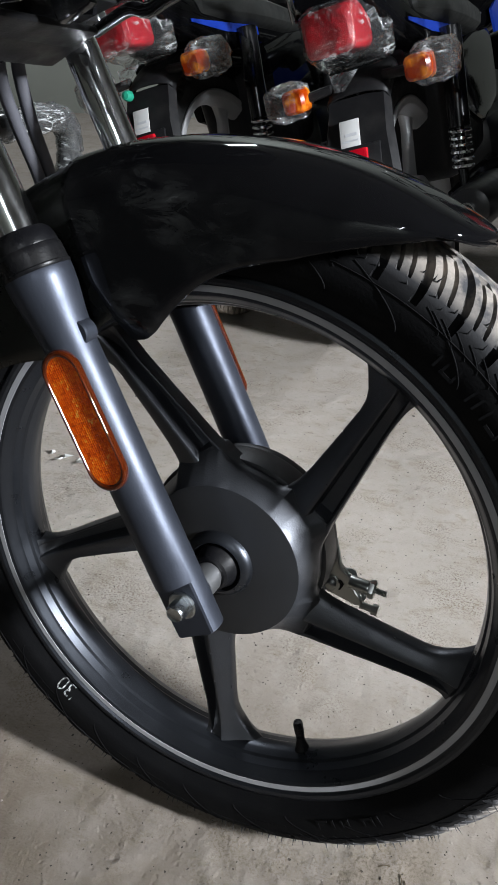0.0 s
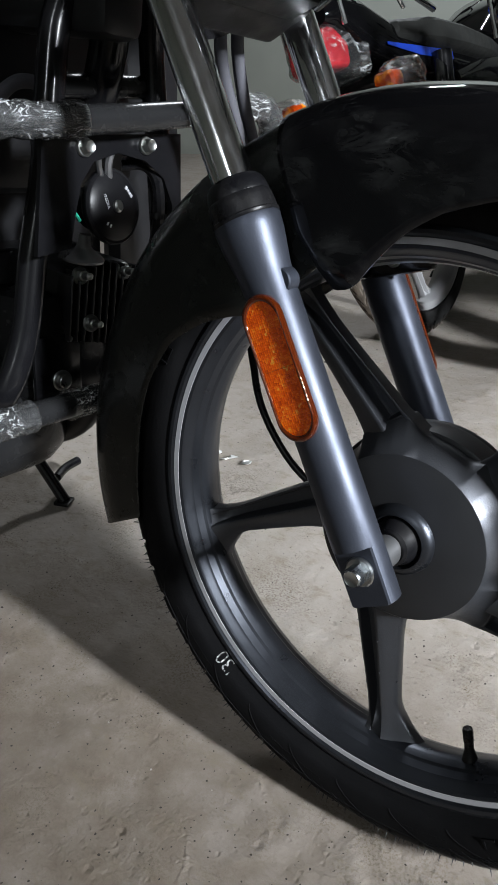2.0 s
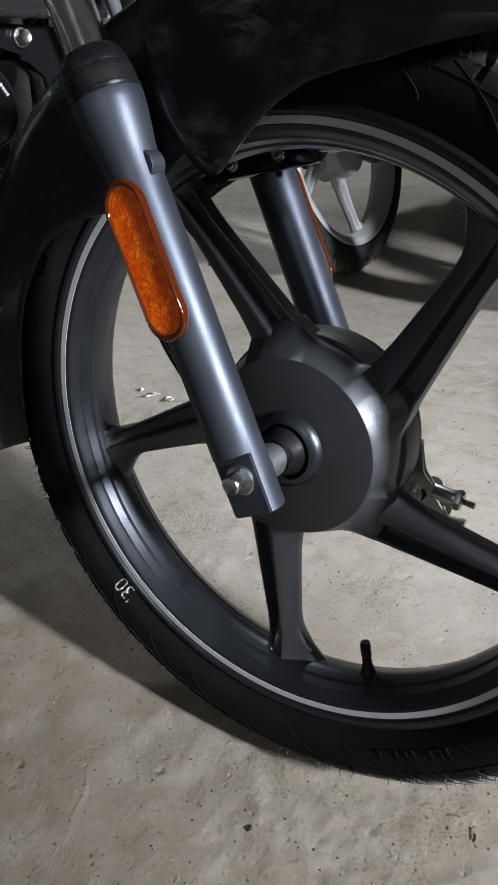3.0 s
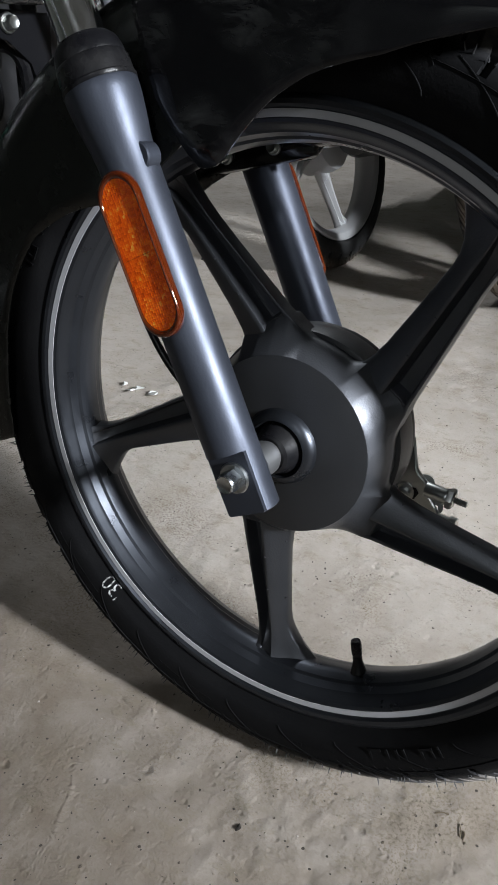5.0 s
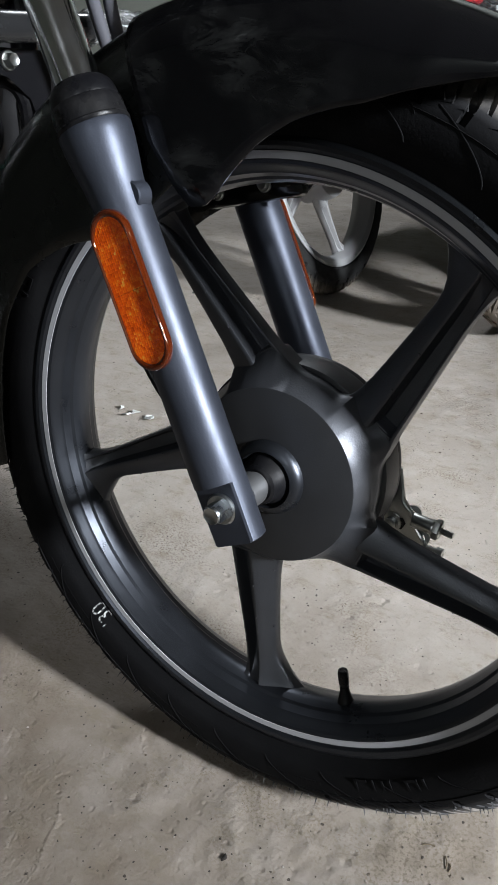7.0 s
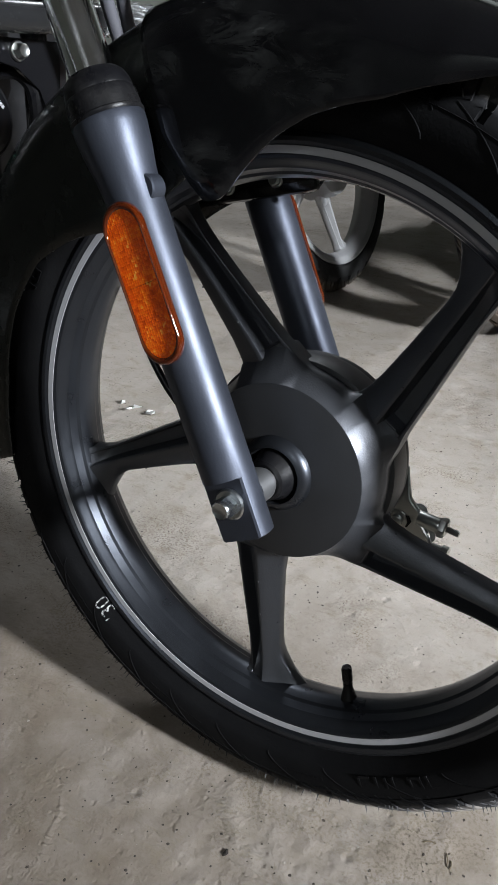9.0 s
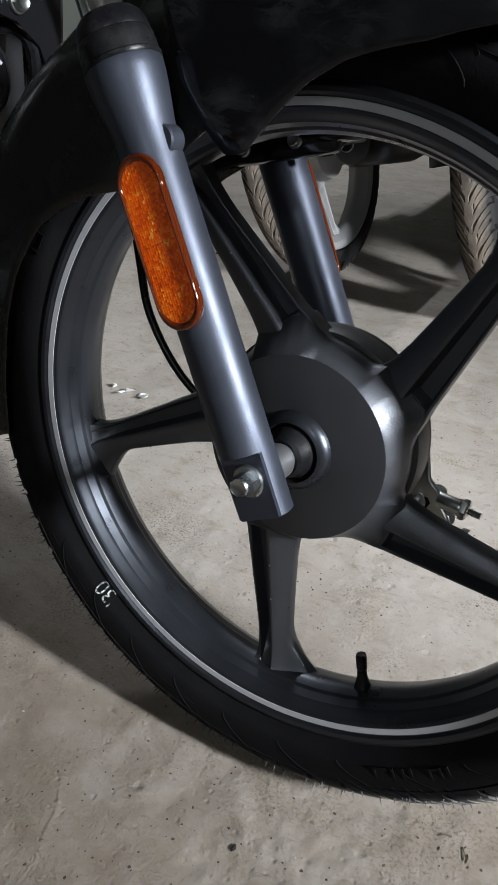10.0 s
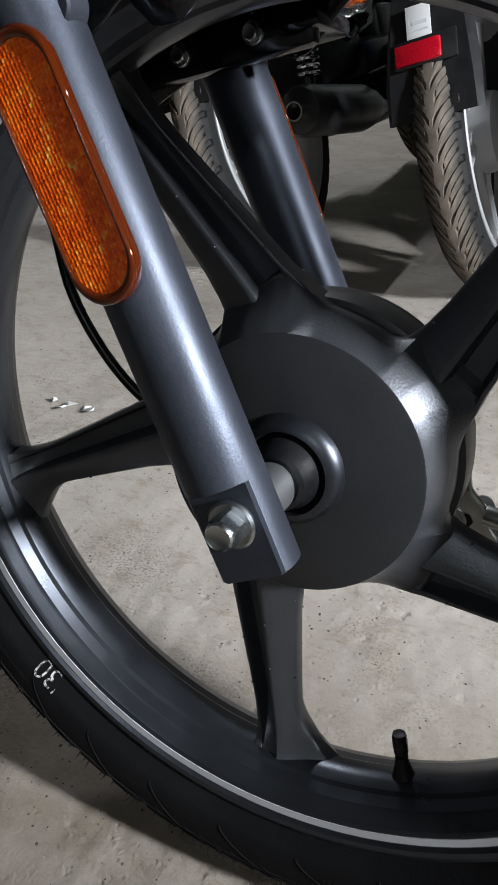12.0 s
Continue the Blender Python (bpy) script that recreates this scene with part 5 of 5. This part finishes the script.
        rail.append(tube(curve([(-0.205, side * 0.068, 0.742), (-0.222, side * 0.070, 0.715), (-0.215, side * 0.072, 0.640)]), 0.0055, 10))
        rail.append(tube([(-0.06, side * 0.095, 0.715), (-0.02, side * 0.098, 0.660)], 0.005, 10))
    rail.append(tube([(-0.09, -0.09, 0.724), (-0.09, 0.09, 0.724)], 0.0055, 10))
    rail.append(tube([(-0.17, -0.078, 0.741), (-0.17, 0.078, 0.741)], 0.0055, 10))
    part("luggage_rail", join(*rail), CHROME, b, "chrome luggage rail over the tail").location.z = 0.034
    part("seat", body_of([(-0.08, 0.06, 0.645, 0.672), (-0.05, 0.098, 0.632, 0.682), (0.08, 0.124, 0.610, 0.682), (0.20, 0.130, 0.592, 0.664), (0.34, 0.126, 0.575, 0.636), (0.47, 0.090, 0.570, 0.626), (0.50, 0.06, 0.578, 0.624)], 0.6), SEATVINYL, b, "black vinyl dual seat")
    part("fuel_tank", body_of([(0.47, 0.085, 0.560, 0.660), (0.52, 0.115, 0.550, 0.700), (0.64, 0.140, 0.550, 0.755), (0.78, 0.140, 0.575, 0.770), (0.88, 0.110, 0.61, 0.755), (0.92, 0.07, 0.64, 0.72)], 0.75), GLOSS, b, "glossy black fuel tank with blue panels")
    part("frame", join(tube(curve([(-0.10, 0.06, 0.575), (0.2, 0.07, 0.53), (0.5, 0.05, 0.51), (0.90, 0.0, 0.62)]), 0.014, 12), tube(curve([(-0.10, -0.06, 0.575), (0.2, -0.07, 0.53), (0.5, -0.05, 0.51), (0.90, 0.0, 0.62)]), 0.014, 12),
                       tube([(0.88, 0.0, 0.62), (0.80, 0.0, 0.24)], 0.016, 12)), BLACK, b)
    part("engine", join(box(0.32, 0.22, 0.20, (0.56, 0, 0.30), 0.04), box(0.16, 0.15, 0.15, (0.70, 0, 0.40), 0.02), lathe([(0.0002, -0.15), (0.075, -0.15), (0.082, -0.13), (0.082, 0.13), (0.0002, 0.15)], (0.55, 0, 0.29), (0, 1, 0), 32)), CAST, b, "black engine block")
    muf = part("muffler", lathe([(0.0002, -0.015), (0.026, -0.015), (0.040, -0.01), (0.046, 0.01), (0.048, 0.30), (0.040, 0.36), (0.018, 0.46), (0.016, 0.80), (0.0002, 0.80)], (-0.11, -0.150, 0.285), (1, 0.03, -0.10), 28), CAST, b, "black exhaust muffler")
    part("tail_pipe", lathe([(0.0140, -0.035), (0.017, -0.035), (0.017, -0.012), (0.0140, -0.012)], (-0.11, -0.150, 0.285), (1, 0.03, -0.10), 20), CHROME, muf, "chrome tail pipe")
    part("grab_plate", box(0.05, 0.006, 0.09, (0.03, -0.128, 0.535), 0.002, (0, 20, 0)), BLACK, b, "black foot-rest bracket")
    part("chain_case", body_of([(0.0, 0.016, 0.25, 0.315), (0.20, 0.016, 0.26, 0.325), (0.45, 0.016, 0.27, 0.34)], 0.5), BLACKPLASTIC, b, "black chain case").location = (0, 0.085, 0)
    # Unseen box, added to block light and sight through the frame.
    part("frame_filler", box(0.32, 0.17, 0.24, (0.29, 0.0, 0.435), 0.03, (0, -4, 0), 3), BLACKPLASTIC, b, "plain black box added to fill the frame where the battery sits")
    part("foot_rest", tube([(0.26, -0.10, 0.30), (0.25, -0.20, 0.31)], 0.013, 12), SEAL, b)
    part("foot_rest", tube([(0.26, 0.10, 0.30), (0.25, 0.20, 0.31)], 0.013, 12), SEAL, b)
    part("side_stand", join(tube([(0.50, 0.10, 0.22), (0.44, 0.205, 0.035)], 0.010, 10), box(0.05, 0.03, 0.006, (0.44, 0.208, 0.030), 0.0015)), BLACK, b, "black side stand")
    # handlebar
    bar = part("handlebar", tube(curve([(0.80, -0.345, 0.815), (0.88, -0.22, 0.835), (0.92, -0.09, 0.810), (0.925, 0.0, 0.795), (0.92, 0.09, 0.810), (0.88, 0.22, 0.835), (0.80, 0.345, 0.815)]), 0.011, 14), CHROME, b, "chrome handlebar")
    bar.location = (0, -0.045, 0.072)
    for side in (-1, 1):
        part("grip", tube([(0.795, side * 0.352, 0.815), (0.862, side * 0.255, 0.830)], 0.0165, 14), SEAL, bar)
        part("grip_end", lathe([(0.0002, 0.012), (0.014, 0.010), (0.0175, 0.0), (0.0002, 0.0)], (0.795, side * 0.352, 0.815), (-0.57, side * 0.82, -0.1), 16), RED, bar, "red bar-end cap")
        part("switch_block", box(0.045, 0.045, 0.04, (0.876, side * 0.232, 0.836), 0.008), BLACKPLASTIC, bar)
        part("control_lever", tube(curve([(0.905, side * 0.235, 0.832), (0.905, side * 0.29, 0.825), (0.862, side * 0.365, 0.815)]), 0.005, 8), ALU, bar)
        part("mirror_stem", tube(curve([(0.885, side * 0.215, 0.850), (0.880, side * 0.225, 0.92), (0.865, side * 0.270, 0.99)]), 0.0045, 8), BLACK, bar)
        part("mirror", body_of([(-0.012, 0.030, -0.02, 0.02), (-0.008, 0.058, -0.034, 0.034), (0.012, 0.05, -0.028, 0.028)], 0.7), BLACKPLASTIC, bar).location = (0.862, side * 0.300, 1.005)
    part("front_fork", join(tube([(0.88, 0.08, 0.78), (1.16, 0.08, 0.282)], 0.018, 14), tube([(0.88, -0.08, 0.78), (1.16, -0.08, 0.282)], 0.018, 14), box(0.06, 0.18, 0.03, (0.92, 0, 0.72), 0.008, (0, -29, 0))), FORK, b, "grey front fork")
    part("headlamp", body_of([(0.90, 0.07, 0.66, 0.80), (0.98, 0.10, 0.63, 0.82), (1.06, 0.095, 0.64, 0.80), (1.085, 0.07, 0.66, 0.78)], 0.8), GLOSS, b, "glossy black headlamp cowl")
    fw = part("front_wheel", revolve(rimp, 64, True), ALU_RIM, b, "grey alloy front wheel", sharp=0.9)
    fw.location = (1.165, 0, 0.282)
    tyre("tyre", fw, 0.283, 0.040, 0.223, 40, 8, FARTREAD, "dusty front tyre")
    for k in range(5):
        share("spoke", SPOKE_FAR, fw, pose(0, 0, 0, 0, -72 * k + 31, 0))
    part("hub", revolve([(0.0002, -0.05), (0.06, -0.05), (0.07, -0.02), (0.07, 0.03), (0.0002, 0.05)], 32), ALU_RIM, fw)
    fg = []
    for k in range(15):
        a = math.radians(20 + 130 * k / 14)
        fg.append([((0.305 - 0.018 * (1 - math.sin(math.pi * q / 10) ** 0.6)) * math.cos(a) + 1.165, 0.055 * math.cos(math.pi * q / 10), 0.282 + (0.305 - 0.018 * (1 - math.sin(math.pi * q / 10) ** 0.6)) * math.sin(a)) for q in range(11)])
    fo = part("front_fender", grid(fg)[0], GLOSS, b, "glossy black front fender", sharp=1.2)
    mod = fo.modifiers.new("thickness", "SOLIDIFY")
    mod.thickness = 0.003
    return b


ALU_RIM = satin_paint("dusty_grey_alloy", (0.36, 0.36, 0.365), 0.5, 0.35)
FARTREAD = rubber("dusty_rear_tread", (0.016, 0.016, 0.016))
f_ = Nodes(FARTREAD)
fsep = f_.t.nodes.new("ShaderNodeSeparateXYZ")
f_.link(f_.pos, fsep.inputs[0])
frad = f_.math("SQRT", f_.math("ADD", f_.math("MULTIPLY", fsep.outputs[0], fsep.outputs[0]), f_.math("MULTIPLY", fsep.outputs[2], fsep.outputs[2])))
f_.set("Base Color", f_.mix(f_.math("MULTIPLY", f_.grey(frad, 0.262, 0.0, 0.279, 1.0), f_.grey(f_.noise(40, 4), 0.3, 0.45, 0.7, 1.0)), (0.016, 0.016, 0.016), (0.155, 0.128, 0.102)))
fs = spoke()
fs.transform(Matrix.Diagonal((0.95, 1, 0.95, 1)))
SPOKE_FAR = part("spoke", fs, ALU_RIM, None)

places = [(-0.050, 1.179, 87.8, -15.5), (-0.499, 1.199, 87.9, -15.0), (0.380, 1.18, 87.0, -14.0)]
first = parked_bike(pose(places[0][0], places[0][1], 0.0, 0, 0, places[0][2]) @ pose(0, 0, 0, places[0][3], 0, 0), "motorcycles parked in the row behind")
for x, y, h, t in places[1:]:  # the rest of the row
    other = copy_thing(first, pose(x, y, 0.0, 0, 0, h) @ pose(0, 0, 0, t, 0, 0))
    if x < -0.4:
        part("plug_cap", lathe([(0.0002, 0.012), (0.008, 0.010), (0.0105, 0.004), (0.0105, -0.006), (0.0002, -0.006)], (-0.2100, 0.034, 0.532), (-1, 0, 0.2), 18), GREEN, other, "green plastic plug cap")
bpy.data.objects.remove(SPOKE_FAR)

# ---------------------------------------------------------------- small litter on the floor
scrap = bmesh.new()
q = random.Random(8)
for k in range(5):
    c = Vector((-0.551 + 0.016 * k + q.uniform(-0.006, 0.006), 0.437 + q.uniform(-0.01, 0.01), 0.004))
    vs = [scrap.verts.new(c + Vector((q.uniform(-0.010, 0.010), q.uniform(-0.008, 0.008), q.uniform(-0.003, 0.006)))) for _ in range(7)]
    bmesh.ops.convex_hull(scrap, input=vs)
tagged(part("plaster_crumb", scrap, WHITE, None), "crumbs of white plaster lying on the concrete", "debris")

# a dark lump standing for a hole, and a few straws near the tyre
hole_lump = bmesh.new()
q = random.Random(5)
bmesh.ops.convex_hull(hole_lump, input=[hole_lump.verts.new((0.0250 + q.gauss(0, 0.0009), -0.1190 + q.gauss(0, 0.0015), max(0.0, q.uniform(-0.001, 0.0030)))) for _ in range(22)])
HOLE_DARK = mat("hole_dark_brown", (0.010, 0.007, 0.005), 0.95)
tagged(part("hole_stand_in", hole_lump, HOLE_DARK), "small dark lump standing for a hole in the concrete", "debris")
STRAW = mat("dry_straw", (0.10, 0.075, 0.045), 0.8)
for ends in (((0.1590, -0.0260, 0.0006), (0.1640, -0.0225, 0.0010), (0.1690, -0.0215, 0.0006)), ((0.1790, -0.0250, 0.0006), (0.1815, -0.0300, 0.0012), (0.1825, -0.0350, 0.0006)), ((0.1840, -0.0290, 0.0006), (0.1855, -0.0325, 0.0009), (0.1850, -0.0360, 0.0006))):
    tagged(part("straw", tube(curve(ends, 5), 0.0005, 6), STRAW), "short broken bit of dry straw on the concrete", "debris", "bits of straw by the tyre")

# ragged raised seams in the trowelled concrete
def seam(points, width, height, seed):
    q = random.Random(seed)
    secs = []
    line = curve(points, 14)
    for i, p in enumerate(line):
        d = (line[min(i + 1, len(line) - 1)] - line[max(i - 1, 0)]).normalized()
        side = Vector((-d.y, d.x, 0))
        thin = math.sin(math.pi * (0.04 + 0.92 * i / (len(line) - 1))) ** 0.5 * q.uniform(0.15, 1.3)
        p = p + side * q.uniform(-0.0018, 0.0018)
        w, up = width * thin, height * thin
        secs.append([p + side * w * 1.8, p + side * w * 0.3 + Vector((0, 0, up)), p - side * w * 0.3 + Vector((0, 0, up * 0.7)), p - side * w, p - Vector((0, 0, 0.002))])
    return part("floor_seam", loft(secs), CONCRETE)


for k, line in enumerate((((-0.133, -0.135, 0), (-0.1305, -0.1463, 0), (-0.1152, -0.1673, 0), (-0.1090, -0.188, 0), (-0.1017, -0.2043, 0), (-0.0976, -0.2327, 0)),
                          ((-0.1090, -0.0560, 0), (-0.1057, -0.0631, 0), (-0.0960, -0.0720, 0), (-0.0895, -0.0800, 0)))):
    tagged(seam(line, 0.0026 - 0.0006 * k, 0.0009 - 0.0003 * k, 30 + k), "ragged raised seam in the trowelled concrete floor", "floor seam", kind="structure")

# grit and crumbs of dirt strewn over the near floor
q = random.Random(21)
gv, gf = [], []
for k in range(850):
    x, y = q.uniform(-0.95, 0.45), q.uniform(-0.62, 0.75)
    if q.random() < 0.45:
        y = q.uniform(-0.62, 0.0)
    r = 0.0005 + 0.0013 * q.random() ** 3 + (0.0010 if q.random() < 0.03 else 0)
    o = len(gv)
    for dx, dy, dz in ((1, 0, 0), (-1, 0, 0), (0, 1, 0), (0, -1, 0), (0, 0, 0.8), (0, 0, -0.3)):
        w = q.uniform(0.5, 1.3)
        gv.append((x + dx * r * w, y + dy * r * w, 0.0004 + dz * r * w))
    for a, b, c in ((0, 2, 4), (2, 1, 4), (1, 3, 4), (3, 0, 4), (2, 0, 5), (1, 2, 5), (3, 1, 5), (0, 3, 5)):
        gf.append((o + a, o + b, o + c))
grit_mesh = bpy.data.meshes.new("floor_grit")
grit_mesh.from_pydata(gv, [], gf)
GRIT = mat("floor_dirt_crumbs", (0.08, 0.06, 0.045), 0.9)
gn = Nodes(GRIT)
geo = gn.t.nodes.new("ShaderNodeNewGeometry")
gn.set("Base Color", gn.ramp(geo.outputs["Random Per Island"], [(0.0, (0.03, 0.024, 0.019)), (0.6, (0.09, 0.068, 0.05)), (0.85, (0.20, 0.17, 0.14)), (1.0, (0.42, 0.38, 0.34))]))
grit_mesh.materials.append(GRIT)
tagged(new("floor_grit", grit_mesh), "scattered dark grit and dirt crumbs on the concrete floor", "grit", kind="stuff")
